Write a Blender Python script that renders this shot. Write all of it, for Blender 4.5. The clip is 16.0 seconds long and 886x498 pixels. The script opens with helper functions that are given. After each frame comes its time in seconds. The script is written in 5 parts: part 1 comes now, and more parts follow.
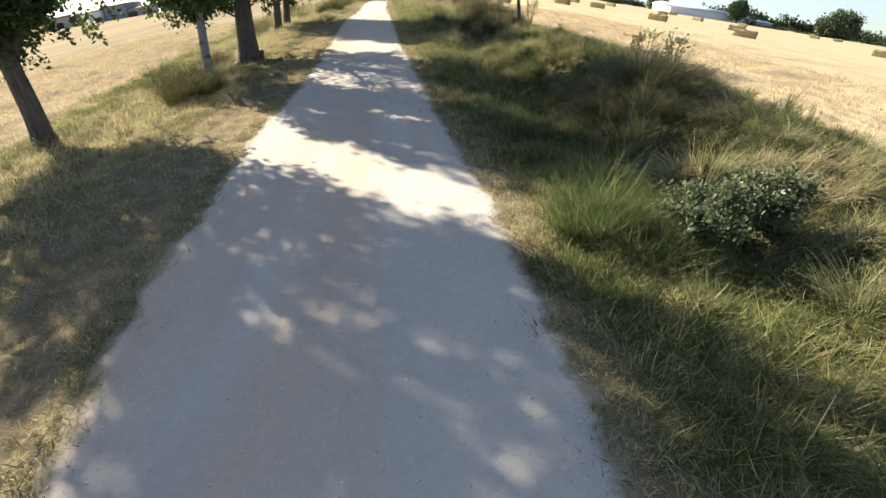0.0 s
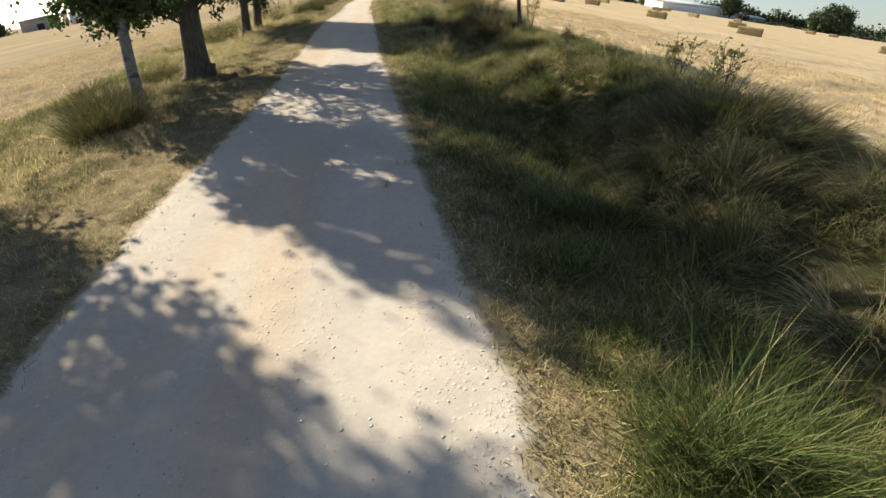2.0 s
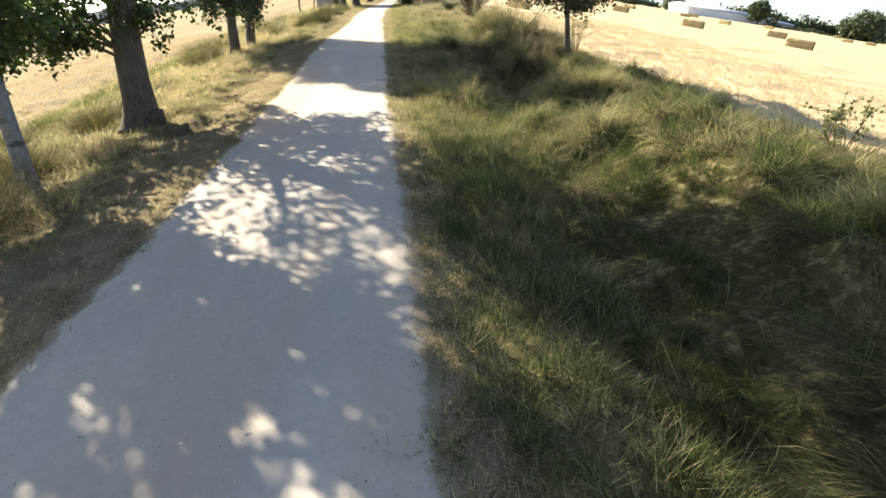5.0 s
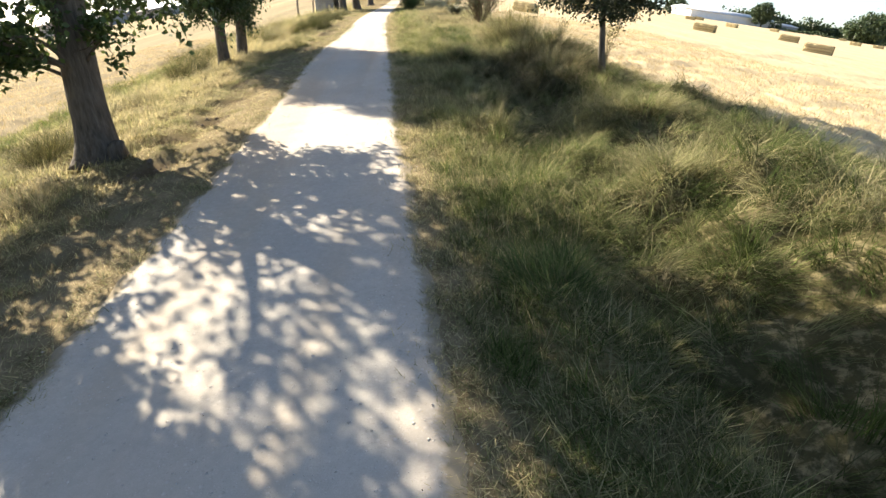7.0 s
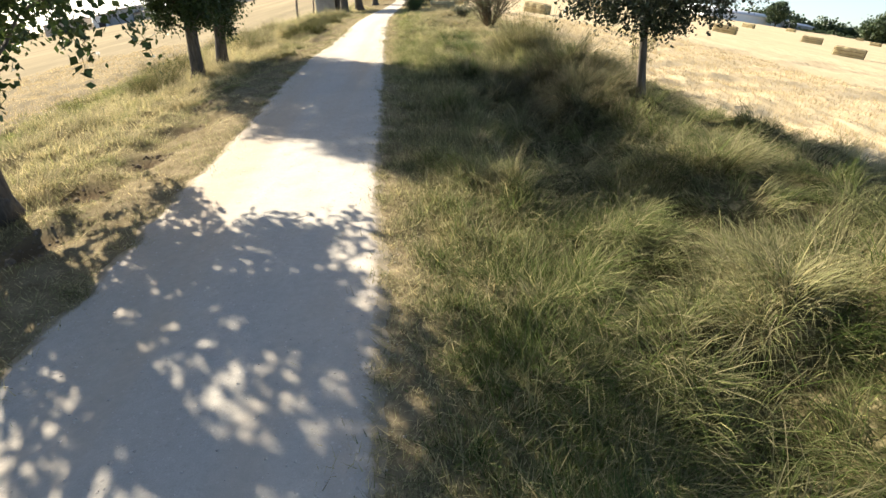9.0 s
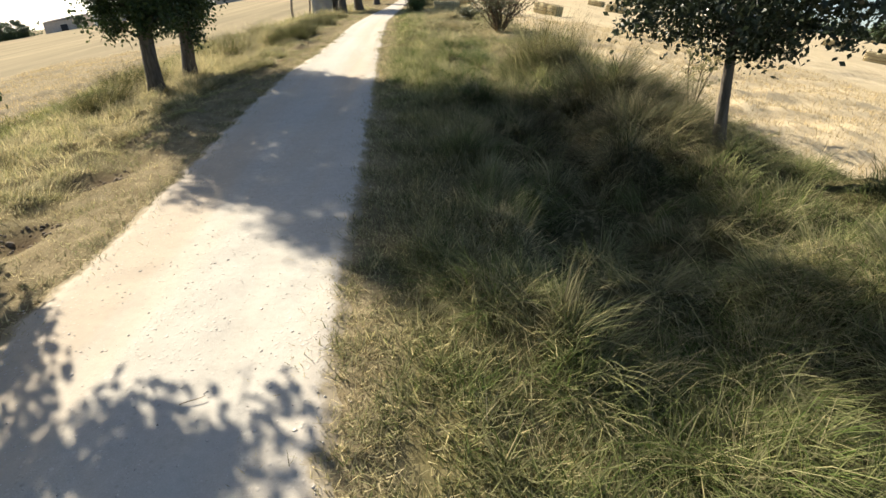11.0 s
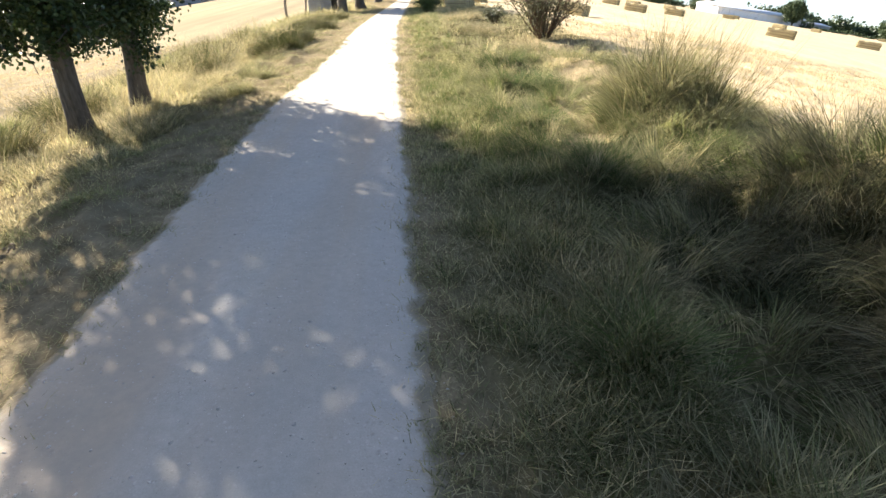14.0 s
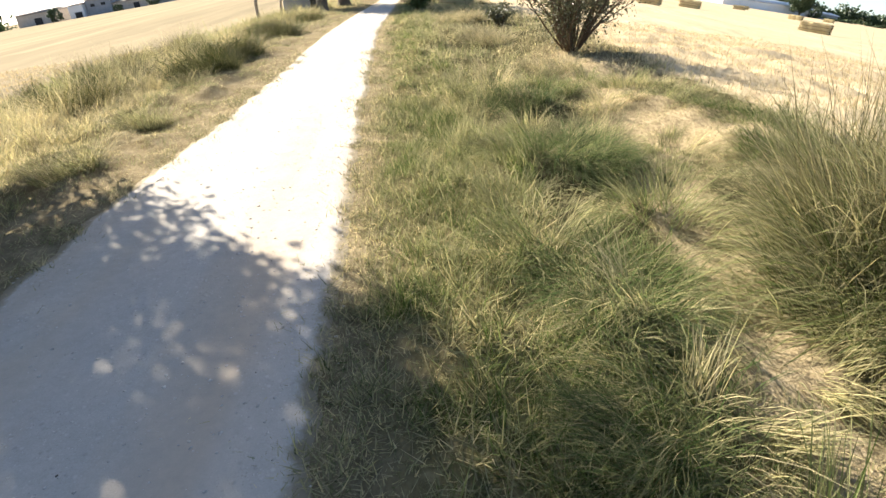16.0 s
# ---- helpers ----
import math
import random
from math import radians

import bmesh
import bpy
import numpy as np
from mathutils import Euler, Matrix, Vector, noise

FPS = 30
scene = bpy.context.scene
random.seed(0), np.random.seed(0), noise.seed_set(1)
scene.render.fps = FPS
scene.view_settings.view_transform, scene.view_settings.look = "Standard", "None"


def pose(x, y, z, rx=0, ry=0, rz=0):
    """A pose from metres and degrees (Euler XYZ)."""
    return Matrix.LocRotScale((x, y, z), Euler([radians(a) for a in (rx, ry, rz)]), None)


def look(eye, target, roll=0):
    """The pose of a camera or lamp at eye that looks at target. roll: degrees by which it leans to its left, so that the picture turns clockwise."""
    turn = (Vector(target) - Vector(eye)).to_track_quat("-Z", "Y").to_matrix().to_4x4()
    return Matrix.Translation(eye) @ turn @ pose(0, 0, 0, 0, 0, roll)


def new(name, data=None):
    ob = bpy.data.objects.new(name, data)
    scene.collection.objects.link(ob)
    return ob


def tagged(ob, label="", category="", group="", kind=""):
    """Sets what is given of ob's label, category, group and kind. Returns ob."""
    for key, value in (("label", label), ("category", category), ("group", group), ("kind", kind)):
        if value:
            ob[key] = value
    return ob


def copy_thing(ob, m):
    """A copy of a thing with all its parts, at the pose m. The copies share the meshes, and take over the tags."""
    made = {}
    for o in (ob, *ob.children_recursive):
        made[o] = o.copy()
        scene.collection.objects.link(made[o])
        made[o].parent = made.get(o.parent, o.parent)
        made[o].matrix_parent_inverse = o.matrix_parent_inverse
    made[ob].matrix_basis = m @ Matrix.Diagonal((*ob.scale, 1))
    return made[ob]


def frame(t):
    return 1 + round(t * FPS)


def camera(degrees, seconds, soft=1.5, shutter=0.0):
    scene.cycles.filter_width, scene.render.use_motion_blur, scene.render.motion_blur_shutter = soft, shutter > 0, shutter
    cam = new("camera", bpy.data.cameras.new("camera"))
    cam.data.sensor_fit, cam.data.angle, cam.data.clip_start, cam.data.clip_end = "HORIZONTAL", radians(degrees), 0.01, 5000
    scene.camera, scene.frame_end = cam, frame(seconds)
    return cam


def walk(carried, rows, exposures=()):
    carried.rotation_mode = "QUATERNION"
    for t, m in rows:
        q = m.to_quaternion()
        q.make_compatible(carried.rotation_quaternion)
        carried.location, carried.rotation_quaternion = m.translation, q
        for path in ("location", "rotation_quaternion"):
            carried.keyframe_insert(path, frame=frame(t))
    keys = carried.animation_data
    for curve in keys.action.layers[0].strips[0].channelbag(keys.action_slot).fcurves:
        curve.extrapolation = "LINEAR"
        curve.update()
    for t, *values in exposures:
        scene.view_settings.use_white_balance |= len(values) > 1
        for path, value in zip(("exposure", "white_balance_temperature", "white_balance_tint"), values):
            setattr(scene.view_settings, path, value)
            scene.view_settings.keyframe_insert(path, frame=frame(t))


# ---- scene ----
cam = camera(79.4, 16.0)
METRES, EYE, TILT, LEAN, TURN = 17.894, 1.7, 0.0, 0.0, -3.0
ROWS = [
    (0.0, 0.0, 0.0, 0.0, -1.09, -28.19, 2.04),
    (0.5, 0.0009, 0.028, -0.0009, -0.97, -28.28, 2.11),
    (1.0, 0.0022, 0.0583, -0.0016, -0.95, -28.36, 2.12),
    (1.5, 0.0031, 0.0907, -0.0025, -1.78, -28.45, 2.26),
    (2.0, 0.0054, 0.1243, -0.0028, -2.05, -28.5, 2.34),
    (2.5, 0.01, 0.1586, -0.002, -0.83, -28.52, 2.42),
    (3.0, 0.015, 0.1925, 0.0007, -0.02, -28.56, 2.41),
    (3.5, 0.0177, 0.2254, 0.0028, -0.3, -28.57, 2.4),
    (4.0, 0.0137, 0.2531, 0.0033, -0.3, -28.49, 2.2),
    (6.5, -0.0072, 0.3625, 0.0026, -0.25, -27.95, 2.14),
    (7.0, -0.0085, 0.3833, 0.0022, -0.22, -27.98, 2.21),
    (7.5, -0.0087, 0.4063, 0.0019, -0.62, -27.97, 2.27),
    (8.0, -0.0078, 0.431, 0.0027, 0.72, -27.99, 2.21),
    (10.5, 0.0016, 0.5729, 0.0005, 0.37, -28.19, 2.34),
    (11.0, -0.0039, 0.6005, 0.0002, 1.04, -28.2, 1.98),
    (11.5, -0.0183, 0.6242, 0.0, 0.64, -28.14, 1.63),
    (12.0, -0.0326, 0.648, -0.0013, 0.96, -27.9, 1.29),
    (12.5, -0.0405, 0.6755, -0.0026, 1.14, -28.0, 1.41),
    (13.0, -0.045, 0.7076, -0.0043, 1.17, -28.11, 1.53),
    (13.5, -0.0473, 0.7446, -0.0056, 0.78, -28.32, 1.7),
    (14.0, -0.0473, 0.7851, -0.0057, 0.76, -28.52, 1.85),
    (14.5, -0.0468, 0.8292, -0.0073, 2.23, -28.6, 1.85),
    (15.0, -0.0458, 0.8784, -0.0102, 2.34, -28.78, 1.99),
    (15.5, -0.0445, 0.9313, -0.0124, 1.12, -29.05, 2.19),
    (16.0, -0.0432, 0.9855, -0.0125, 0.48, -29.24, 2.34),
]
EXPO = [(0.0, 1.8, 6550, 11.0), (1.0, 1.76, 6750, 10.7), (2.0, 1.25, 6850, 10.6), (2.6, 1.14, 6850, 10.7), (3.0, 1.5, 6850, 10.8), (3.4, 1.72, 6850, 10.9), (4.0, 2.15, 6850, 11.0), (6.5, 2.15, 6750, 11.0), (8.0, 2.02, 6700, 11.0), (10.5, 1.66, 6550, 9.0), (11.5, 1.44, 6500, 9.5), (12.5, 1.32, 6450, 10.0), (13.0, 1.65, 6400, 11.2), (14.0, 2.24, 6350, 13.2), (15.0, 2.48, 6370, 13.3), (15.6, 2.38, 6390, 12.5), (16.0, 2.05, 6400, 12.0)]
walk(cam, [(t, pose(0, 0, EYE, TILT, LEAN, TURN) @ pose(METRES * x, METRES * y, METRES * z, 90 + pitch, roll, yaw)) for t, x, y, z, yaw, pitch, roll in ROWS], EXPO)

# ---- light ----
SUN_AZ, SUN_EL = radians(-40.5), radians(28.5)
world = bpy.data.worlds.new("sky")
scene.world = world
world.use_nodes = True
wn = world.node_tree.nodes
sky = wn.new("ShaderNodeTexSky")
sky.sky_type = "NISHITA"
sky.sun_disc = False
sky.sun_elevation, sky.sun_rotation = SUN_EL, SUN_AZ % (2 * math.pi)
sky.air_density, sky.dust_density = 1.0, 1.5
sky_at, lift = wn.new("ShaderNodeTexCoord"), wn.new("ShaderNodeVectorMath")
lift.operation = "ADD"
lift.inputs[1].default_value = (0, 0, 0.17)
world.node_tree.links.new(sky_at.outputs["Generated"], lift.inputs[0])
world.node_tree.links.new(lift.outputs[0], sky.inputs[0])
world.node_tree.links.new(sky.outputs[0], wn["Background"].inputs[0])
wn["Background"].inputs[1].default_value = 0.066
lamp = bpy.data.lights.new("sun", "SUN")
lamp.energy, lamp.angle, lamp.color = 4.8, radians(0.55), (1.0, 0.91, 0.76)
sun = new("sun", lamp)
sun_dir = Vector((math.sin(SUN_AZ) * math.cos(SUN_EL), math.cos(SUN_AZ) * math.cos(SUN_EL), math.sin(SUN_EL)))
sun.matrix_world = look(sun_dir * 60, (0, 0, 0))

# ---- materials ----
class Mat:
    """Small helper round one node material."""
    def __init__(self, name, rough=0.8, spec=0.25):
        self.m = bpy.data.materials.new(name)
        self.m.use_nodes = True
        self.t = self.m.node_tree
        self.b = self.t.nodes["Principled BSDF"]
        self.b.inputs["Roughness"].default_value = rough
        self.b.inputs["Specular IOR Level"].default_value = spec

    def node(self, kind, **values):
        n = self.t.nodes.new(kind)
        for k, v in values.items():
            n.inputs[k.replace("_", " ")].default_value = v
        return n

    def link(self, a, b):
        self.t.links.new(a, b)

    def coords(self, scale=(1, 1, 1), which="Object"):
        mp = self.node("ShaderNodeMapping")
        mp.inputs["Scale"].default_value = scale
        tc = self.node("ShaderNodeTexCoord")
        self.link(tc.outputs[which], mp.inputs[0])
        return mp.outputs[0]

    def noise(self, scale, detail=4.0, rough=0.55, vec=None):
        n = self.node("ShaderNodeTexNoise", Scale=scale, Detail=detail, Roughness=rough)
        self.link(vec or self.coords(), n.inputs["Vector"])
        return n.outputs["Fac"]

    def attr(self, name):
        n = self.node("ShaderNodeAttribute")
        n.attribute_name = name
        return n.outputs["Fac"]

    def rand(self):
        return self.node("ShaderNodeObjectInfo").outputs["Random"]

    def ramp(self, fac, *stops):
        r = self.node("ShaderNodeValToRGB")
        e = r.color_ramp.elements
        while len(e) < len(stops):
            e.new(0.5)
        for k, (p, c) in zip(e, stops):
            k.position, k.color = p, (*c, 1)
        self.link(fac, r.inputs[0])
        return r.outputs[0]

    def grey(self, fac, lo, hi, a=0.0, b=1.0):
        n = self.node("ShaderNodeMapRange")
        for i, v in enumerate((lo, hi, a, b)):
            n.inputs[i + 1].default_value = v
        self.link(fac, n.inputs[0])
        return n.outputs[0]

    def mix(self, fac, a, b, mode="MIX"):
        n = self.node("ShaderNodeMix")
        n.data_type, n.blend_type = "RGBA", mode
        for slot, v in ((0, fac), (6, a), (7, b)):
            if isinstance(v, (int, float)):
                n.inputs[slot].default_value = v if slot == 0 else (v, v, v, 1)
            elif isinstance(v, tuple):
                n.inputs[slot].default_value = (*v, 1)
            else:
                self.link(v, n.inputs[slot])
        return n.outputs[2]

    def math(self, op, a, b=0.0):
        n = self.node("ShaderNodeMath")
        n.operation = op
        for i, v in enumerate((a, b)):
            if isinstance(v, (int, float)):
                n.inputs[i].default_value = v
            else:
                self.link(v, n.inputs[i])
        return n.outputs[0]

    def base(self, c):
        if isinstance(c, tuple):
            self.b.inputs["Base Color"].default_value = (*c, 1)
        else:
            self.link(c, self.b.inputs["Base Color"])
        return self

    def bump(self, h, dist, strength=1.0):
        n = self.node("ShaderNodeBump", Distance=dist, Strength=strength)
        self.link(h, n.inputs["Height"])
        self.link(n.outputs[0], self.b.inputs["Normal"])
        return self

    def thin(self, colour, share):
        """Lets part of the light through, as leaves and blades do."""
        tr = self.node("ShaderNodeBsdfTranslucent")
        self.link(colour, tr.inputs[0])
        mx = self.node("ShaderNodeMixShader")
        mx.inputs[0].default_value = share
        self.link(self.b.outputs[0], mx.inputs[1])
        self.link(tr.outputs[0], mx.inputs[2])
        self.link(mx.outputs[0], self.t.nodes["Material Output"].inputs[0])
        return self


def plain(name, colour, rough=0.7, var=0.25, scale=6.0, bump=0.0):
    m = Mat(name, rough)
    f = m.noise(scale, 5)
    lo = tuple(c * (1 - var) for c in colour)
    hi = tuple(min(1, c * (1 + var)) for c in colour)
    m.base(m.ramp(f, (0.3, lo), (0.7, hi)))
    if bump:
        m.bump(f, bump)
    return m.m


def gravel_material():
    m = Mat("pale_gravel", 1.0, 0.03)
    vec = m.coords()
    fine = m.noise(140, 3, 0.7, vec)
    mid = m.noise(22, 4, 0.6, vec)
    big = m.noise(1.1, 4, 0.55, vec)
    tracks = m.noise(3.2, 3, 0.5, m.coords((1.0, 0.05, 1)))
    c = m.ramp(big, (0.3, (0.425, 0.392, 0.330)), (0.55, (0.485, 0.450, 0.385)), (0.72, (0.51, 0.445, 0.345)))
    c = m.mix(m.grey(tracks, 0.35, 0.65, 0, 0.5), c, (0.42, 0.392, 0.350))
    c = m.mix(m.grey(fine, 0.35, 0.7, 0.0, 0.5), c, (0.575, 0.535, 0.465))
    pink = m.noise(1.5, 3, 0.5, m.coords((1.0, 0.08, 1)))
    c = m.mix(m.grey(pink, 0.46, 0.64, 0.0, 0.75), c, (0.475, 0.385, 0.285))
    c = m.mix(m.grey(mid, 0.3, 0.75, 0.0, 0.4), c, (0.33, 0.30, 0.255))
    # loose stones of two sizes, some dark and some pale
    heights = []
    for scale, dark, pale in ((85.0, 0.38, 0.45), (38.0, 0.40, 0.5)):
        vor = m.node("ShaderNodeTexVoronoi", Scale=scale)
        m.link(vec, vor.inputs["Vector"])
        cell = m.node("ShaderNodeSeparateColor")
        m.link(vor.outputs["Color"], cell.inputs[0])
        dome = m.grey(vor.outputs["Distance"], 0.12, 0.42, 1, 0)
        picked = m.math("MULTIPLY", dome, m.grey(cell.outputs[2], 0.45 if scale > 50 else 0.72, 0.9))
        c = m.mix(m.math("MULTIPLY", picked, m.grey(cell.outputs[0], 0.6, 0.95, 0.0, dark)), c, (0.24, 0.215, 0.185))
        c = m.mix(m.math("MULTIPLY", picked, m.grey(cell.outputs[1], 0.55, 0.95, 0.0, pale)), c, (0.66, 0.62, 0.55))
        heights.append(picked)
    rim = m.math("ADD", m.attr("rim"), m.math("MULTIPLY", m.math("SUBTRACT", m.noise(9, 6, 0.75, vec), 0.5), 1.4))
    c = m.mix(m.grey(rim, 0.5, 0.85, 0, 0.9), c, (0.27, 0.225, 0.15))
    m.base(c)
    h = m.math("ADD", m.math("MULTIPLY", fine, 0.35), m.math("ADD", m.math("MULTIPLY", heights[0], 0.6), m.math("MULTIPLY", heights[1], 1.3)))
    return m.bump(h, 0.003, 0.6).m


def ground_material():
    m = Mat("soil_and_stubble", 1.0, 0.0)
    vec = m.coords()
    fine = m.noise(60, 4, 0.65, vec)
    mid = m.noise(5, 5, 0.6, vec)
    big = m.noise(0.35, 4, 0.5, vec)
    soil = m.ramp(fine, (0.25, (0.08, 0.062, 0.038)), (0.75, (0.22, 0.175, 0.10)))
    soil = m.mix(m.grey(mid, 0.35, 0.7, 0, 0.7), soil, (0.29, 0.245, 0.16))
    stalks = m.noise(45, 3, 0.6, m.coords((1.0, 0.25, 1)))
    mat_ = m.ramp(m.noise(2.2, 4, 0.6, vec), (0.3, (0.070, 0.066, 0.030)), (0.55, (0.125, 0.108, 0.050)), (0.75, (0.21, 0.165, 0.082)))
    mat_ = m.mix(m.grey(stalks, 0.45, 0.7, 0, 0.5), mat_, (0.22, 0.185, 0.085))
    soil = m.mix(m.attr("thatch"), soil, mat_)
    # soil under the long verge grass painted near-black for the shaded gaps
    soil = m.mix(m.grey(m.attr("gap_shade"), 0.2, 0.8, 0, 0.85), soil, m.ramp(mid, (0.3, (0.035, 0.034, 0.016)), (0.7, (0.075, 0.068, 0.032))))
    soil = m.mix(m.math("MULTIPLY", m.attr("thatch"), m.grey(m.noise(13, 5, 0.7, vec), 0.5, 0.62, 0, 0.5)), soil, (0.30, 0.25, 0.14))
    chaff = m.ramp(m.noise(38, 5, 0.75, m.coords((1.0, 0.5, 1))), (0.3, (0.13, 0.10, 0.06)), (0.5, (0.30, 0.24, 0.14)), (0.7, (0.46, 0.375, 0.235)))
    soil = m.mix(m.grey(m.math("ADD", m.attr("straw"), m.math("MULTIPLY", m.math("SUBTRACT", mid, 0.5), 0.8)), 0.25, 0.75), soil, chaff)
    soil = m.mix(m.grey(m.attr("bare"), 0.1, 0.9), soil, (0.10, 0.075, 0.048))
    rows = m.noise(5.5, 4, 0.7, m.coords((1.0, 0.035, 1)))
    wide = m.noise(0.5, 3, 0.6, m.coords((1.0, 0.06, 1)))
    flecks = m.noise(9, 5, 0.75, m.coords((1.0, 0.12, 1)))
    straw = m.ramp(rows, (0.25, (0.30, 0.225, 0.13)), (0.5, (0.50, 0.40, 0.25)), (0.75, (0.64, 0.53, 0.35)))
    straw = m.mix(m.grey(flecks, 0.42, 0.62, 0.0, 0.6), straw, (0.62, 0.515, 0.34))
    straw = m.mix(m.grey(flecks, 0.46, 0.30, 0.0, 0.45), straw, (0.28, 0.22, 0.14))
    straw = m.mix(m.grey(wide, 0.4, 0.62, 0, 0.55), straw, (0.41, 0.335, 0.215))
    straw = m.mix(m.grey(big, 0.45, 0.65, 0, 0.5), straw, (0.55, 0.445, 0.275))
    straw = m.mix(m.math("MULTIPLY", m.attr("grazed"), m.grey(wide, 0.3, 0.7, 0.65, 1.0)), straw, (0.235, 0.20, 0.135))
    edge = m.math("ADD", m.attr("field"), m.math("MULTIPLY", m.math("SUBTRACT", mid, 0.5), 0.7))
    m.base(m.mix(m.grey(edge, 0.35, 0.65), soil, straw))
    h = m.math("ADD", m.math("MULTIPLY", fine, 0.5), m.math("ADD", m.math("MULTIPLY", flecks, 0.5), m.math("MULTIPLY", rows, 1.2)))
    return m.bump(h, 0.022, 0.8).m


def blade_material(name, green, straw, share=0.3):
    m = Mat(name, 0.8, 0.08)
    dry = m.attr("dry")
    tone = m.attr("tone")
    c = m.ramp(dry, (0.0, green), (0.45, tuple(0.55 * g + 0.45 * s for g, s in zip(green, straw))), (1.0, straw))
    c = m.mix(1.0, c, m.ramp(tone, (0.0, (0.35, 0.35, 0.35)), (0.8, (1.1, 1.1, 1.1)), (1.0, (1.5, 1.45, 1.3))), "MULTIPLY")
    m.base(c)
    return m.thin(c, share).m


def leaf_material(name, dark, light, share=0.3, spec=0.35):
    m = Mat(name, 0.5, spec)
    c = m.ramp(m.attr("tone"), (0.0, dark), (1.0, light))
    m.base(c)
    return m.thin(c, share).m


def bark_material(name, dark, light, stretch=0.18, rings=0.0):
    m = Mat(name, 0.9, 0.15)
    f = m.noise(26, 5, 0.65, m.coords((1, 1, stretch)))
    g = m.noise(3, 4, 0.6)
    c = m.ramp(f, (0.3, dark), (0.7, light))
    c = m.mix(m.grey(g, 0.4, 0.7, 0, 0.5), c, tuple(0.7 * v for v in light))
    h = f
    if rings:
        b = m.noise(9, 3, 0.6, m.coords((0.5, 0.5, 1.6)))
        c = m.mix(m.grey(b, 0.54, 0.62, 0, rings), c, tuple(0.6 * v for v in dark))
    m.base(c)
    return m.bump(h, 0.03, 0.9).m


def straw_material():
    m = Mat("pressed_straw", 0.9, 0.15)
    f = m.noise(30, 5, 0.7, m.coords((0.3, 1, 1.6)))
    g = m.noise(2.5, 4, 0.6)
    c = m.ramp(f, (0.25, (0.37, 0.30, 0.155)), (0.5, (0.54, 0.45, 0.25)), (0.75, (0.64, 0.54, 0.32)))
    c = m.mix(m.grey(g, 0.4, 0.7, 0, 0.4), c, (0.42, 0.34, 0.16))
    m.base(c)
    return m.bump(f, 0.05, 0.9).m


GRAVEL, GROUND = gravel_material(), ground_material()
GRASS = blade_material("verge_grass", (0.100, 0.146, 0.035), (0.50, 0.425, 0.25), 0.38)
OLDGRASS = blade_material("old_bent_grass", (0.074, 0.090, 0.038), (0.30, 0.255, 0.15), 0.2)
RUSH = blade_material("bank_rushes", (0.056, 0.078, 0.020), (0.30, 0.25, 0.12), 0.18)
REED = blade_material("rush_blades", (0.072, 0.128, 0.034), (0.47, 0.40, 0.22), 0.34)
WEED = blade_material("field_edge_weeds", (0.150, 0.175, 0.030), (0.42, 0.38, 0.15), 0.4)
STUBBLE = blade_material("cut_stubble", (0.50, 0.39, 0.20), (0.66, 0.53, 0.31), 0.3)
LEAF = leaf_material("elm_leaves", (0.030, 0.052, 0.014), (0.085, 0.125, 0.030))
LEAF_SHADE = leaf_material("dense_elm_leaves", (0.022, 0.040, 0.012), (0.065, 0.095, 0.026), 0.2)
LEAF_DARK = leaf_material("plum_leaves", (0.022, 0.030, 0.016), (0.055, 0.070, 0.032), 0.2)
HERB = leaf_material("grey_green_herb", (0.070, 0.092, 0.044), (0.185, 0.21, 0.115), 0.3, 0.03)
OLIVE = leaf_material("dull_shrub_leaves", (0.070, 0.075, 0.035), (0.17, 0.165, 0.085), 0.25)
SAPLING = leaf_material("sapling_leaves", (0.10, 0.115, 0.045), (0.24, 0.25, 0.11), 0.35)
YELLOWING = leaf_material("yellowing_leaves", (0.17, 0.155, 0.06), (0.36, 0.32, 0.15), 0.35)
FAR_GREEN = leaf_material("far_foliage", (0.030, 0.050, 0.022), (0.080, 0.115, 0.045), 0.15)
BARK = bark_material("furrowed_bark", (0.050, 0.042, 0.034), (0.17, 0.145, 0.115))
PALE_BARK = bark_material("pale_bark", (0.16, 0.145, 0.13), (0.42, 0.39, 0.35), 0.6, 0.85)
TWIG = bark_material("twig_bark", (0.06, 0.042, 0.028), (0.16, 0.115, 0.075))
STRAW = straw_material()
TWINE = plain("baler_twine", (0.16, 0.11, 0.045), 0.8)
PEBBLE = plain("pebbles", (0.50, 0.46, 0.40), 0.9, 0.4, 40)
EARTH = plain("bare_earth", (0.16, 0.125, 0.088), 0.95, 0.4, 25, 0.01)
CLOD = plain("dark_clods", (0.085, 0.072, 0.058), 0.95, 0.4, 40)
STICK = plain("dry_wood", (0.34, 0.28, 0.20), 0.85, 0.3, 30)
CONCRETE = plain("weathered_concrete", (0.36, 0.34, 0.31), 0.9, 0.25, 3, 0.01)
POSTWOOD = plain("grey_post_wood", (0.30, 0.25, 0.19), 0.9, 0.3, 9, 0.01)
STUCCO = plain("sand_stucco", (0.50, 0.44, 0.37), 0.9, 0.15, 1.2)
GREYWALL = plain("grey_rendered_wall", (0.30, 0.31, 0.32), 0.9, 0.15, 1.2)
WHITEWALL = plain("white_painted_wall", (0.80, 0.80, 0.79), 0.8, 0.05, 1.0)
ROOF = plain("dull_roof_sheets", (0.30, 0.25, 0.21), 0.85, 0.2, 0.8)
PALEROOF = plain("pale_metal_roof", (0.62, 0.64, 0.66), 0.5, 0.08, 0.6)
DARK = plain("dark_opening", (0.035, 0.033, 0.032), 0.6, 0.2)


# ---- mesh helpers ----
rng = np.random.default_rng(7)


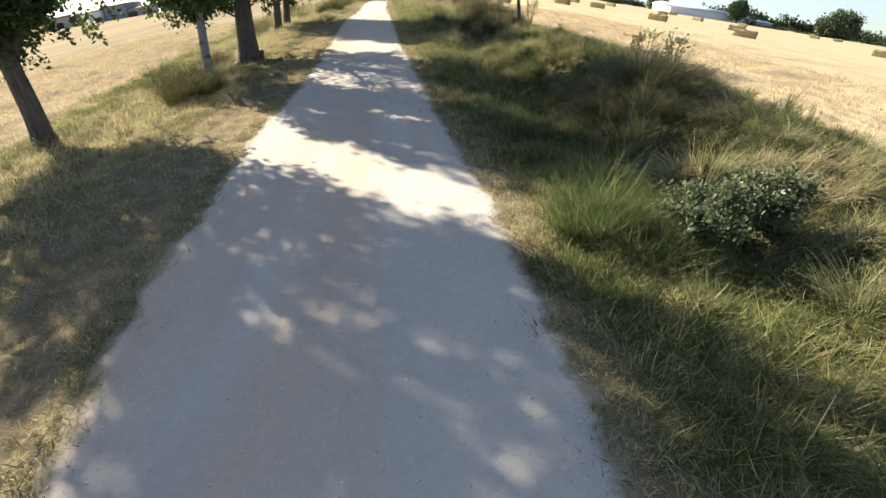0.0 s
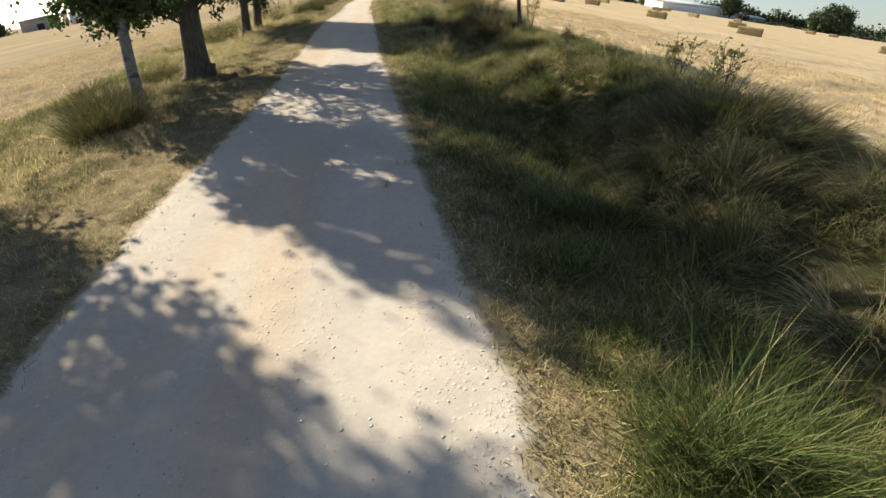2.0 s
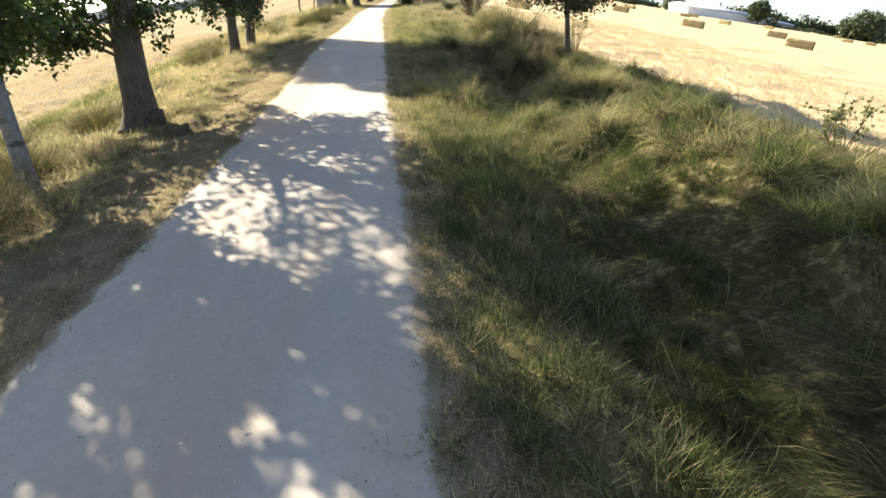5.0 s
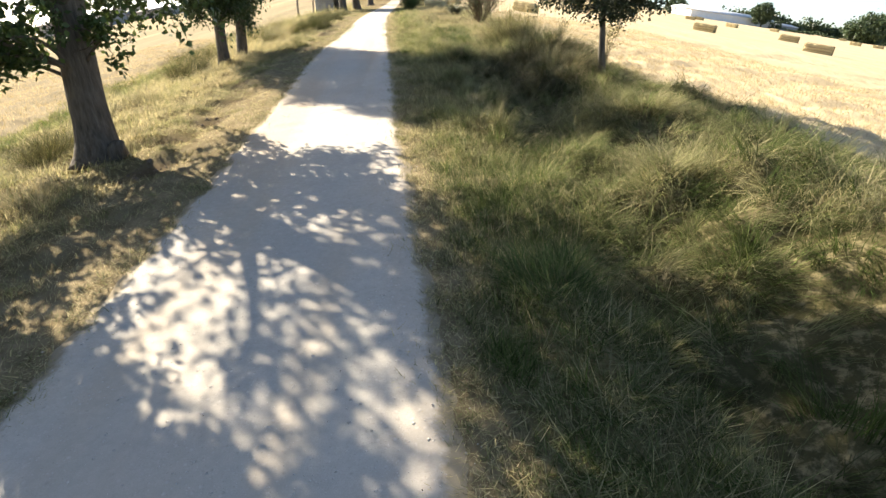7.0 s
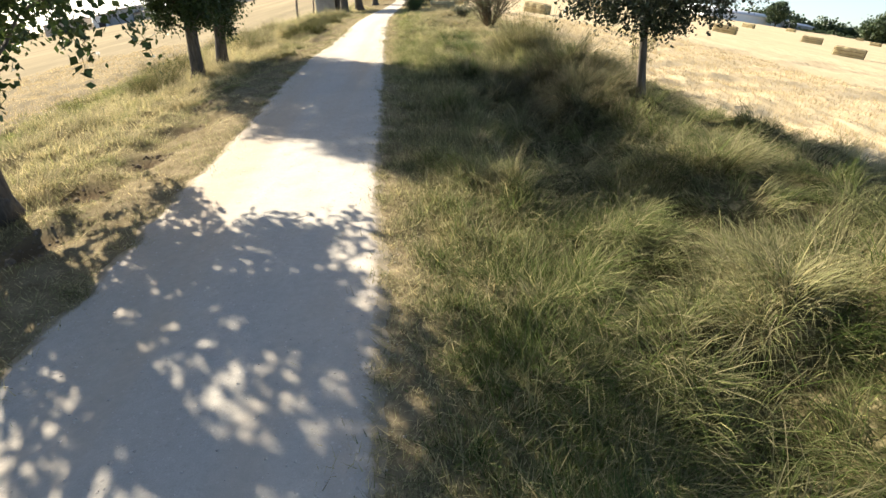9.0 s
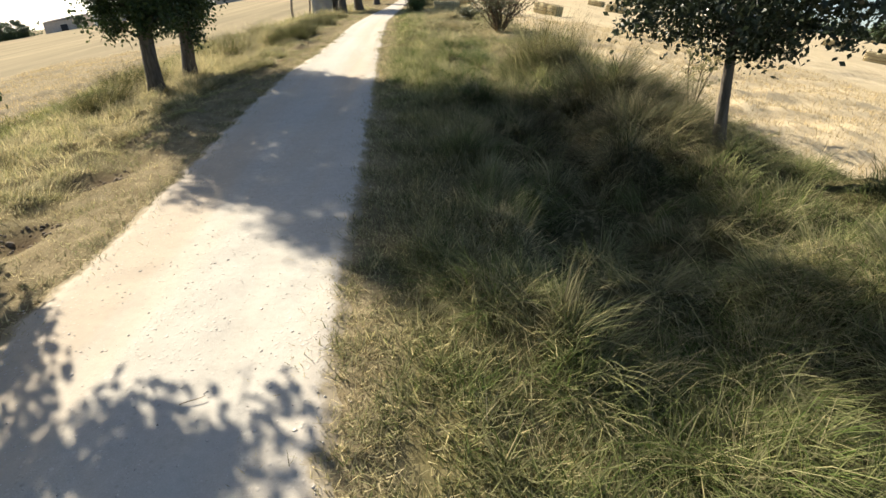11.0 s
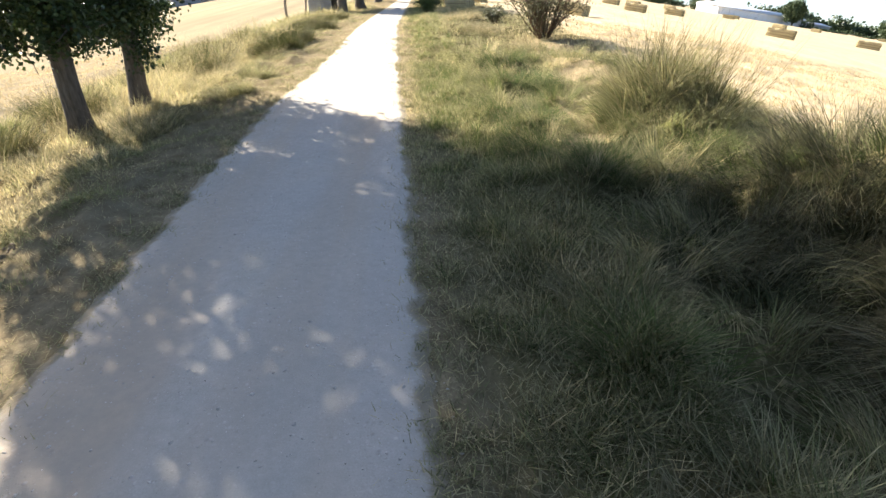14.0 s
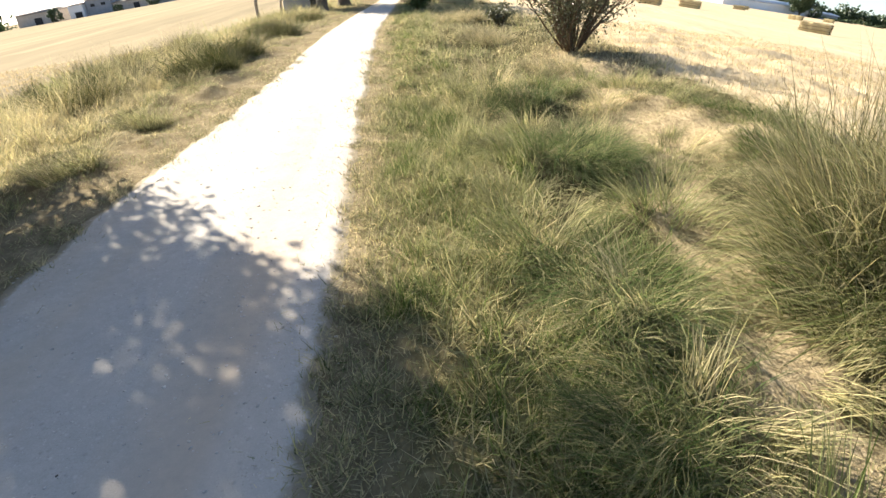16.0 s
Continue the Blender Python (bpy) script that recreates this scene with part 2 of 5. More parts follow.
def np_mesh(name, verts, faces, smooth=False, **attrs):
    """A mesh from arrays; faces is a list of (n, 3) or (n, 4) index arrays."""
    me = bpy.data.meshes.new(name)
    verts = np.asarray(verts, dtype=np.float32)
    me.vertices.add(len(verts))
    me.vertices.foreach_set("co", verts.ravel())
    faces = [np.asarray(f, dtype=np.int32) for f in faces if len(f)]
    loops = np.concatenate([f.ravel() for f in faces])
    sizes = np.concatenate([np.full(len(f), f.shape[1], dtype=np.int32) for f in faces])
    starts = np.concatenate([[0], np.cumsum(sizes)[:-1]]).astype(np.int32)
    me.loops.add(len(loops))
    me.loops.foreach_set("vertex_index", loops)
    me.polygons.add(len(sizes))
    me.polygons.foreach_set("loop_start", starts)
    if smooth:
        me.polygons.foreach_set("use_smooth", np.ones(len(sizes), dtype=bool))
    for key, values in attrs.items():
        me.attributes.new(key, "FLOAT", "POINT").data.foreach_set("value", np.asarray(values, dtype=np.float32))
    me.update(calc_edges=True)
    return me


def thing(name, mesh, material, label="", category="", group="", kind=""):
    ob = new(name, mesh)
    if mesh is not None and material is not None:
        mesh.materials.append(material)
    return tagged(ob, label, category, group, kind)


def part(name, mesh, material, parent, label=""):
    ob = new(name, mesh)
    if material is not None and not mesh.materials:
        mesh.materials.append(material)
    ob.parent = parent
    return tagged(ob, label)


class Soup:
    """Gathers pieces of geometry for one mesh."""
    def __init__(self):
        self.v, self.f3, self.f4, self.tone, self.n = [], [], [], [], 0

    def add(self, v, f, tone=0.5):
        f = np.asarray(f)
        (self.f3 if f.shape[1] == 3 else self.f4).append(f + self.n)
        self.v.append(np.asarray(v, dtype=float))
        self.tone.append(np.broadcast_to(tone, (len(v),)))
        self.n += len(v)
        return self

    def mesh(self, name, smooth=False, tones=False):
        faces = [np.concatenate(k) for k in (self.f3, self.f4) if k]
        extra = {"tone": np.concatenate(self.tone)} if tones else {}
        return np_mesh(name, np.concatenate(self.v), faces, smooth, **extra)


def tube(points, radii, sides=8, wob=0.0, closed=True):
    """Verts and quads of a tapered tube along points."""
    p = np.asarray(points, dtype=float)
    r = np.asarray(radii, dtype=float)
    d = np.gradient(p, axis=0)
    d /= np.linalg.norm(d, axis=1)[:, None] + 1e-9
    ref = np.array([0.0, 1.0, 0.0]) if abs(d[0][1]) < 0.9 else np.array([1.0, 0, 0])
    u = np.cross(d, ref)
    u /= np.linalg.norm(u, axis=1)[:, None] + 1e-9
    w = np.cross(d, u)
    a = np.linspace(0, 2 * np.pi, sides, endpoint=False)
    rr = r[:, None] * (1 + wob * rng.normal(size=(len(p), sides)))
    v = p[:, None] + rr[..., None] * (np.cos(a)[None, :, None] * u[:, None] + np.sin(a)[None, :, None] * w[:, None])
    v = v.reshape(-1, 3)
    i = np.arange(len(p) - 1)[:, None] * sides
    j = np.arange(sides)[None]
    k = (j + 1) % sides
    f = np.stack([i + j, i + k, i + sides + k, i + sides + j], -1).reshape(-1, 4)
    if closed:
        v = np.vstack([v, p[0], p[-1]])
        n = len(v)
        jj, kk = j[0], k[0]
        lo = np.stack([kk, jj, np.full(sides, n - 2), np.full(sides, n - 2)], -1)
        hi = np.stack([jj + (len(p) - 1) * sides, kk + (len(p) - 1) * sides, np.full(sides, n - 1), np.full(sides, n - 1)], -1)
        return v, f, np.vstack([lo[:, :3], hi[:, :3]])
    return v, f, None


def add_tube(soup, points, radii, sides=8, wob=0.0, tone=0.5):
    v, f, caps = tube(points, radii, sides, wob)
    n0 = soup.n
    soup.add(v, f, tone)
    soup.f3.append(caps + n0)


def bevel_box(name, x0, y0, z0, x1, y1, z1, bevel=0.02):
    bm = bmesh.new()
    bmesh.ops.create_cube(bm, size=1)
    for v in bm.verts:
        v.co = Vector((x0 + (v.co.x + 0.5) * (x1 - x0), y0 + (v.co.y + 0.5) * (y1 - y0), z0 + (v.co.z + 0.5) * (z1 - z0)))
    if bevel:
        bmesh.ops.bevel(bm, geom=bm.edges[:], offset=bevel, segments=2, affect="EDGES", profile=0.6)
    me = bpy.data.meshes.new(name)
    bm.to_mesh(me)
    bm.free()
    return me


def blades(pos, length, az, lean, droop, width, segs, dry, tone):
    """Curved, tapering grass blades as arrays: verts, tris, quads, dry, tone."""
    n = len(pos)
    s = np.linspace(0, 1, segs + 1)
    th = lean[:, None] + droop[:, None] * s[None] ** 1.3
    ds = length[:, None] / segs
    hor = np.concatenate([np.zeros((n, 1)), np.cumsum(np.sin(th[:, 1:]) * ds, 1)], 1)
    ver = np.concatenate([np.zeros((n, 1)), np.cumsum(np.cos(th[:, 1:]) * ds, 1)], 1)
    ax, ay = np.cos(az)[:, None], np.sin(az)[:, None]
    c = np.stack([pos[:, :1] + ax * hor, pos[:, 1:2] + ay * hor, pos[:, 2:3] + ver], -1)
    tw = az + rng.normal(0, 0.7, n) + np.pi / 2
    side = np.stack([np.cos(tw), np.sin(tw), np.zeros(n)], -1)
    w = width[:, None] * (1 - 0.55 * s[None, :-1]) * 0.5
    left = c[:, :-1] - side[:, None] * w[..., None]
    right = c[:, :-1] + side[:, None] * w[..., None]
    v = np.concatenate([np.stack([left, right], 2).reshape(n, -1, 3), c[:, -1:]], 1)
    k = 2 * segs + 1
    base = (np.arange(n) * k)[:, None]
    quads = np.concatenate([base + np.array([2 * i, 2 * i + 1, 2 * i + 3, 2 * i + 2]) for i in range(segs - 1)]) if segs > 1 else np.zeros((0, 4), int)
    tris = base + np.array([2 * segs - 2, 2 * segs - 1, 2 * segs])
    return v.reshape(-1, 3), tris, quads, np.repeat(dry, k), np.repeat(tone, k)


class Blades:
    def __init__(self):
        self.b = []

    def add(self, pos, length, az, lean, droop, width, segs, dry, tone):
        n = len(pos)
        args = [np.broadcast_to(np.asarray(a, dtype=float), (n,)) for a in (length, az, lean, droop, width)]
        self.b.append(blades(pos, *args, segs, np.broadcast_to(dry, (n,)), np.broadcast_to(tone, (n,))))
        return self

    def mesh(self, name):
        off, V, T, Q, D, N = 0, [], [], [], [], []
        for v, t, q, d, n in self.b:
            V.append(v), T.append(t + off), Q.append(q + off), D.append(d), N.append(n)
            off += len(v)
        return np_mesh(name, np.concatenate(V), [np.concatenate(T), np.concatenate(Q)], dry=np.concatenate(D), tone=np.concatenate(N))


def wave(x, y, size, seed):
    """Smooth noise in -1..1 over the plan."""
    g = np.random.default_rng(seed)
    z = 0.0
    for k in range(6):
        a, p = g.uniform(0, 2 * np.pi, 2)
        f = 2 * np.pi / size * g.uniform(0.6, 1.6)
        z = z + np.sin((np.cos(a) * x + np.sin(a) * y) * f + p + 1.3 * np.sin((np.sin(a) * x - np.cos(a) * y) * f * 0.7 + 2 * p))
    return z / 3.2


def soft(v, w):
    return w * np.logaddexp(0, np.asarray(v, dtype=float) / w)


def step(v, a, b):
    t = np.clip((np.asarray(v, dtype=float) - a) / (b - a), 0, 1)
    return t * t * (3 - 2 * t)


# ---- the plan ----
EDGE_Y = [-40, 1.0, 4.2, 6.4, 8.0, 11.0, 14.0, 17.0, 20.0, 24.0, 31.0, 60.0]
EDGE_R = [0.85, 0.77, 0.66, 0.44, 0.33, 0.14, -0.05, -0.19, -0.33, -0.54, -0.80, -0.85]


def right_edge(y):
    return np.interp(y, EDGE_Y, EDGE_R) + 0.02 * wave(y * 1.0, y * 0.0, 2.7, 3) + 0.018 * wave(y * 1.0, y * 0, 0.6, 4) + 0.016 * wave(y * 1.0, y * 0, 0.27, 14)


def left_edge(y):
    return np.interp(y, [-10, 1.0, 2.0, 3.0, 4.5, 7, 9.5, 12, 16, 18.5, 21, 23.5, 60], [-1.4, -1.45, -1.62, -1.74, -1.8, -1.84, -1.8, -1.84, -1.94, -2.1, -2.12, -1.98, -1.95]) + 0.02 * wave(y * 1.0, y * 0.0, 2.9, 5) + 0.020 * wave(y * 1.0, y * 0, 0.6, 6) + 0.018 * wave(y * 1.0, y * 0, 0.27, 16)


def field_right(y):
    return np.interp(y, [-20, 5, 8, 10, 12.3, 13.4, 15, 17.6, 20, 21.7, 23.5, 25, 40], [5.0, 5.1, 5.35, 5.3, 5.15, 5.0, 4.5, 4.3, 3.85, 3.75, 3.55, 3.5, 2.9]) + 0.15 * wave(y, y * 0, 2.5, 8)


def field_left(y):
    return np.interp(y, [-20, 8, 13, 17, 27, 37, 60], [-5.7, -5.8, -6.0, -6.8, -6.9, -6.3, -6.0]) + 0.2 * wave(y, y * 0, 3.0, 9)


# heaps of old grass and hollows in the verges: x, y, radius, height
HEAPS = [(2.85, 6.45, 0.95, 0.34), (3.3, 8.1, 0.8, 0.12), (2.45, 5.5, 0.6, 0.12), (2.6, 17.2, 0.95, 0.36), (2.55, 15.7, 0.7, 0.17), (2.4, 19.7, 0.75, 0.22), (1.9, 12.0, 0.55, 0.16),
         (1.5, 13.0, 0.34, -0.13), (2.1, 11.1, 0.5, 0.10), (2.3, 13.2, 0.5, 0.12),
         (1.15, 19.6, 0.5, 0.10), (1.45, 21.6, 0.5, 0.10), (-3.4, 4.7, 0.9, 0.16),
         (-2.85, 15.9, 0.42, -0.13), (-2.75, 14.6, 0.34, -0.12), (-2.9, 13.6, 0.4, -0.14), (-2.7, 12.4, 0.38, -0.12), (-3.1, 17.2, 0.3, -0.10), (3.1, 23.2, 0.4, -0.12)]


def dip(x, y):
    """The track runs gently downhill far ahead."""
    return -0.04 * (soft(y - 30, 2) - soft(y - 65, 4)) * np.exp(-(np.asarray(x, dtype=float) / 9) ** 2)


# small hummocks of bent grass, one to each cell of the rough verge
CELL = 0.62
hum = np.random.default_rng(70)
HUM_X, HUM_Y = hum.uniform(0.12, 0.88, (10, 44)), hum.uniform(0.12, 0.88, (10, 44))
HUM_R, HUM_H = hum.uniform(0.20, 0.36, (10, 44)), hum.uniform(0.03, 0.21, (10, 44))


def hummock_share(x, y):
    return step(x - right_edge(y), 0.75, 1.15) * (1 - step(x - field_right(y), -0.7, -0.1)) * np.interp(y, [1, 4, 7, 15, 18, 21, 25], [0.35, 0.6, 1, 1, 0.8, 0.55, 0.2])


def hummocks(x, y):
    i, j = np.floor(x / CELL).astype(int), np.floor(y / CELL).astype(int)
    z = np.zeros_like(x)
    for di in (-1, 0, 1):
        for dj in (-1, 0, 1):
            a, b = np.clip(i + di, 0, 9), np.clip(j + dj, 0, 43)
            d2 = (x - (a + HUM_X[a, b]) * CELL) ** 2 + (y - (b + HUM_Y[a, b]) * CELL) ** 2
            z = np.maximum(z, HUM_H[a, b] * np.exp(-d2 / HUM_R[a, b] ** 2))
    return z * hummock_share(x, y)


def height(x, y):
    x, y = np.asarray(x, dtype=float), np.asarray(y, dtype=float)
    near = np.exp(-np.maximum(0, np.abs(x) - 12) / 12)
    z = -0.18 * soft(x - 3.4, 0.5) - 0.115 * soft(-x - 5.2, 0.6)
    z = z + dip(x, y)
    out = np.maximum(np.maximum(x - right_edge(y), left_edge(y) - x), 0)
    z = z - 0.32 * step(left_edge(y) - x, 0.2, 3.3)
    z = z - np.interp(y, [3, 6, 8, 15, 17.5, 20], [0.06, 0.12, 0.22, 0.24, 0.12, 0.07]) * np.exp(-((x - 1.75) / 0.62) ** 2) * step(x - right_edge(y), 0.5, 1.1)
    z = z + np.interp(y, [3, 6, 12, 14, 18], [0.05, 0.10, 0.12, 0.05, 0.0]) * np.exp(-((x - 3.15) / 0.6) ** 2)
    z = z + near * step(out, 0.05, 0.8) * (0.045 * wave(x, y, 0.9, 11) + 0.05 * wave(x, y, 3.2, 12))
    for hx, hy, r, h in HEAPS:
        z = z + h * np.exp(-(((x - hx) ** 2 + (y - hy) ** 2) / r ** 2) * 1.6) * step(out, 0.05, 0.5)
    return z + hummocks(x, y)


def at(x, y):
    return float(height(x, y))


def spaced(lo, hi, fine, a, b, growth):
    """Grid lines that are fine from lo to hi and widen outwards to a and b."""
    g = list(np.arange(lo, hi + fine / 2, fine))
    d = fine
    while g[-1] < b:
        d *= growth
        g.append(g[-1] + d)
    d, low = fine, [lo]
    while low[-1] > a:
        d *= growth
        low.append(low[-1] - d)
    return np.array(low[:0:-1] + g)


def grid_mesh(name, xs, ys, zfun, smooth=True, **attrs):
    gx, gy = np.meshgrid(xs, ys)
    v = np.stack([gx, gy, zfun(gx, gy)], -1).reshape(-1, 3)
    nx, ny = len(xs), len(ys)
    i = (np.arange(ny - 1)[:, None] * nx + np.arange(nx - 1)[None]).ravel()
    f = np.stack([i, i + 1, i + nx + 1, i + nx], -1)
    return np_mesh(name, v, [f], smooth, **{k: fn(gx, gy).ravel() for k, fn in attrs.items()})


def is_field(x, y):
    return np.maximum(step(x - field_right(y), -0.5, 0.5), step(field_left(y) - x, -0.5, 0.5))


def lane(x, y):
    """Flattened straw between the tussocks and round the thorn bush, and along the track's rims."""
    d = np.minimum(np.abs(x - right_edge(y)), np.abs(left_edge(y) - x))
    a = np.exp(-((x - 1.58 - 0.17 * (y - 19.8)) / 0.26) ** 2) * step(y, 17.7, 18.6) * (1 - step(y, 22.5, 24))
    b = np.exp(-(((x - 2.5) / 1.0) ** 2 + ((y - 25.2) / 2.2) ** 2) * 1.2)
    c = np.exp(-(((x - 2.9) / 0.7) ** 2 + ((y - 22.3) / 1.2) ** 2) * 1.2) * 0.8
    return np.clip(a + b + c + np.where(x < -0.9, 0.42, 0.5) * np.exp(-(d / np.where(x < -0.9, 0.5, 0.2)) ** 2), 0, 1)


def is_bare(x, y):
    b = np.zeros_like(x)
    for hx, hy, r, h in HEAPS:
        if h < 0:
            b = b + np.exp(-(((x - hx) ** 2 + (y - hy) ** 2) / (0.7 * r) ** 2))
    return np.clip(b, 0, 1)


ground = thing("ground", grid_mesh("ground", spaced(-8, 6.5, 0.13, -1500, 1500, 1.12), spaced(-1, 30, 0.15, -300, 1500, 1.11), height,
               field=is_field, bare=is_bare, thatch=lambda x, y: np.where(x > -0.5, step(x - right_edge(y), 0.05, 0.45), 0.35 * step(left_edge(y) - x, 0.3, 1.2)), straw=lane, gap_shade=lambda x, y: step(x - right_edge(y), 0.9, 1.5) * (1 - is_field(x, y)) * (1 - lane(x, y)), grazed=lambda x, y: (x < -3) * 1.0), GROUND,
               "dry soil verges and pale harvested stubble fields", "ground", kind="structure")

# the track
ty = spaced(-1, 34, 0.06, -40, 160, 1.08)
tu = np.linspace(0, 1, 40)
gl, gr = left_edge(ty), right_edge(ty)
px = gl[:, None] * (1 - tu) + gr[:, None] * tu
py = np.repeat(ty[:, None], len(tu), 1)
rise = 0.022 * step(np.minimum(tu, 1 - tu), 0.0, 0.05)[None] - 0.006
ruts = -0.008 * (np.exp(-((tu - 0.3) / 0.09) ** 2) + np.exp(-((tu - 0.72) / 0.09) ** 2))[None]
pz = rise + ruts + 0.003 * wave(px, py, 0.6, 21)
pv = np.stack([px, py, pz + 0.006 + dip(px, py)], -1).reshape(-1, 3)
pi = (np.arange(len(ty) - 1)[:, None] * len(tu) + np.arange(len(tu) - 1)[None]).ravel()
track = thing("road", np_mesh("road", pv, [np.stack([pi, pi + 1, pi + len(tu) + 1, pi + len(tu)], -1)], True, rim=np.repeat((1 - step(np.minimum(tu, 1 - tu), 0.0, 0.10))[None], len(ty), 0).ravel()), GRAVEL,
              "pale compacted gravel track dappled with tree shade", "gravel track", kind="structure")

# ---- trees ----
def leaf_cloud(centres, spread, per, size, r, flat=0.0):
    """Pointed, slightly folded leaves scattered round clump centres."""
    n = len(centres) * per
    c = np.repeat(centres, per, 0) + r.normal(size=(n, 3)) * np.repeat(np.broadcast_to(spread, (len(centres),)), per)[:, None]
    d = r.normal(size=(n, 3))
    d[:, 2] = d[:, 2] * (1 - flat) - 0.25
    d /= np.linalg.norm(d, axis=1)[:, None]
    up = r.normal(size=(n, 3)) + np.array([0, 0, 0.8])
    s = np.cross(d, up)
    s /= np.linalg.norm(s, axis=1)[:, None] + 1e-9
    nrm = np.cross(s, d)
    L = size * r.uniform(0.6, 1.25, n)[:, None]
    base, tip = c - d * L * 0.5, c + d * L * 0.5
    lf = c - s * L * 0.33 + nrm * L * 0.08
    rt = c + s * L * 0.33 + nrm * L * 0.08
    v = np.stack([base, rt, tip, lf], 1).reshape(-1, 3)
    i = np.arange(n)[:, None] * 4
    tone = np.repeat(np.clip(r.normal(0.45, 0.25, n), 0, 1), 4)
    return v, np.concatenate([i + np.array([0, 1, 2]), i + np.array([0, 2, 3])]), tone


def bent(a, b, n, sag, r):
    """Points from a to b along a slightly crooked line."""
    t = np.linspace(0, 1, n)[:, None]
    p = np.asarray(a) * (1 - t) + np.asarray(b) * t
    amp = np.linalg.norm(np.asarray(b) - np.asarray(a))
    p += np.sin(np.pi * t) * r.normal(size=3) * 0.05 * amp + np.sin(2 * np.pi * t) * r.normal(size=3) * 0.025 * amp
    p[:, 2] += (np.sin(np.pi * t) * sag * amp)[:, 0]
    return p


def tree(x, y, radius, tall, crown_r, crown_z0, leaves, leaf, label, seed, bark=None, foliage=None, limbs=7, lean=(0, 0), fork=0.0, burl=False, clump=60, fringe=0.3, offset=(0, 0), taper=0.0, airy=0.0, tight=False, shell=False, gap=None, boughs=()):
    r = np.random.default_rng(seed)
    bark, foliage = bark or BARK, foliage or LEAF
    z0 = at(x, y) - 0.06
    root = thing("tree", None, None, label, "tree", "trees beside the track")
    root.location = (x, y, z0)
    top = tall * 0.86
    hh = np.concatenate([[0, 0.05, 0.12, 0.25, 0.45], np.linspace(0.7, top, 12)])
    rad = radius * (np.clip(1 - 0.85 * hh / top, 0.1, 1) ** 0.8 + 0.75 * np.exp(-hh / (0.55 * radius + 0.03)) * 0.9)
    cx = lean[0] * hh / top + 0.03 * np.sin(hh * 1.7 + seed)
    cy = lean[1] * hh / top + 0.03 * np.sin(hh * 1.3 + 2 * seed)
    axis = np.stack([cx, cy, hh], -1)
    v, f, caps = tube(axis, rad, 16)
    ang = np.arctan2(v[:, 1], v[:, 0])
    lob = 1 + (0.10 * np.sin(3 * ang + seed) + 0.06 * np.sin(5 * ang + 2 * seed) + 0.03 * np.sin(9 * ang)) * np.exp(-v[:, 2] / 0.6) + 0.035 * np.sin(4 * ang + v[:, 2] * 2.2) + 0.02 * r.normal(size=len(v))
    mid = np.stack([np.interp(v[:, 2], hh, cx), np.interp(v[:, 2], hh, cy)], -1)
    v[:, :2] = mid + (v[:, :2] - mid) * lob[:, None]
    soup = Soup().add(v, f)
    soup.f3.append(caps)
    part("trunk", soup.mesh("trunk", True), bark, root)
    if burl:
        s = Soup()
        add_tube(s, bent((0.8 * radius, -0.5 * radius, 0.05), (1.75 * radius, -0.75 * radius, 0.30), 6, 0, r), radius * np.array([0.35, 0.5, 0.52, 0.48, 0.36, 0.12]), 10, 0.06)
        part("burl", s.mesh("burl", True), bark, root, "knotty burl at the foot of the trunk")
    ends = []
    mid_z = (crown_z0 + tall) / 2
    rz = (tall - crown_z0) / 2
    for k in range(limbs):
        hz = crown_z0 + 0.25 + (top * 0.8 - crown_z0) * (k / limbs) ** 1.1
        a = k * 2.4 + seed + r.uniform(-0.3, 0.3)
        start = np.array([np.interp(hz, hh, cx), np.interp(hz, hh, cy), hz])
        ez = min(hz + r.uniform(0.5, 1.3), tall * 0.97)
        reach = crown_r * math.sqrt(max(0.08, 1 - ((ez - mid_z) / rz) ** 2)) * r.uniform(0.8, 1.0)
        end = np.array([math.cos(a) * reach + offset[0], math.sin(a) * reach + offset[1], ez])
        p = bent(start, end, 8, -0.04, r)
        s = Soup()
        r0 = np.interp(hz, hh, rad) * 0.5
        add_tube(s, p, np.linspace(r0, 0.012, 8), 7)
        for q in range(3):
            i = 3 + q
            e2 = p[i] + r.normal(size=3) * np.array([0.45, 0.45, 0.3]) * crown_r * 0.7
            b2 = bent(p[i], e2, 5, 0.03, r)
            add_tube(s, b2, np.linspace(r0 * 0.35, 0.006, 5), 5)
            ends += [b2[-1], b2[2]]
        ends += [p[-1], p[5]]
        part("limb", s.mesh("limb", True), bark, root)
    if fork:
        s = Soup()
        add_tube(s, bent((0, 0, fork - 0.1), (0.42, 0.12, fork + 1.3), 8, 0.0, r), np.linspace(radius * 0.62, radius * 0.35, 8), 10)
        part("limb", s.mesh("limb", True), bark, root)
    m = int(leaves / clump)
    u = r.normal(size=(m, 3))
    u /= np.linalg.norm(u, axis=1)[:, None]
    u *= (np.where(r.uniform(0, 1, m) < 0.48, r.uniform(0.84, 1.0, m), r.uniform(0.3, 1.0, m) ** 0.5) if shell else r.uniform(0.35, 1.0, m) ** 0.5)[:, None]
    if shell:
        u *= (1 + 0.10 * np.sin(5 * u[:, 2] + 2 * seed + 4 * u[:, 0]) * np.sin(4 * u[:, 1] + seed))[:, None]
    centres = u * np.array([crown_r, crown_r, rz]) * (1 + 0.12 * np.sin(3 * np.arctan2(u[:, 1], u[:, 0]) + seed))[:, None]
    centres[:, :2] *= (1 + taper * u[:, 2])[:, None]
    centres[:, :2] *= ((0.62 if tight and shell else 0.42) + (0.38 if tight and shell else 0.58) * step(u[:, 2], -1.0, -0.25))[:, None]
    centres += np.array([offset[0], offset[1], mid_z])
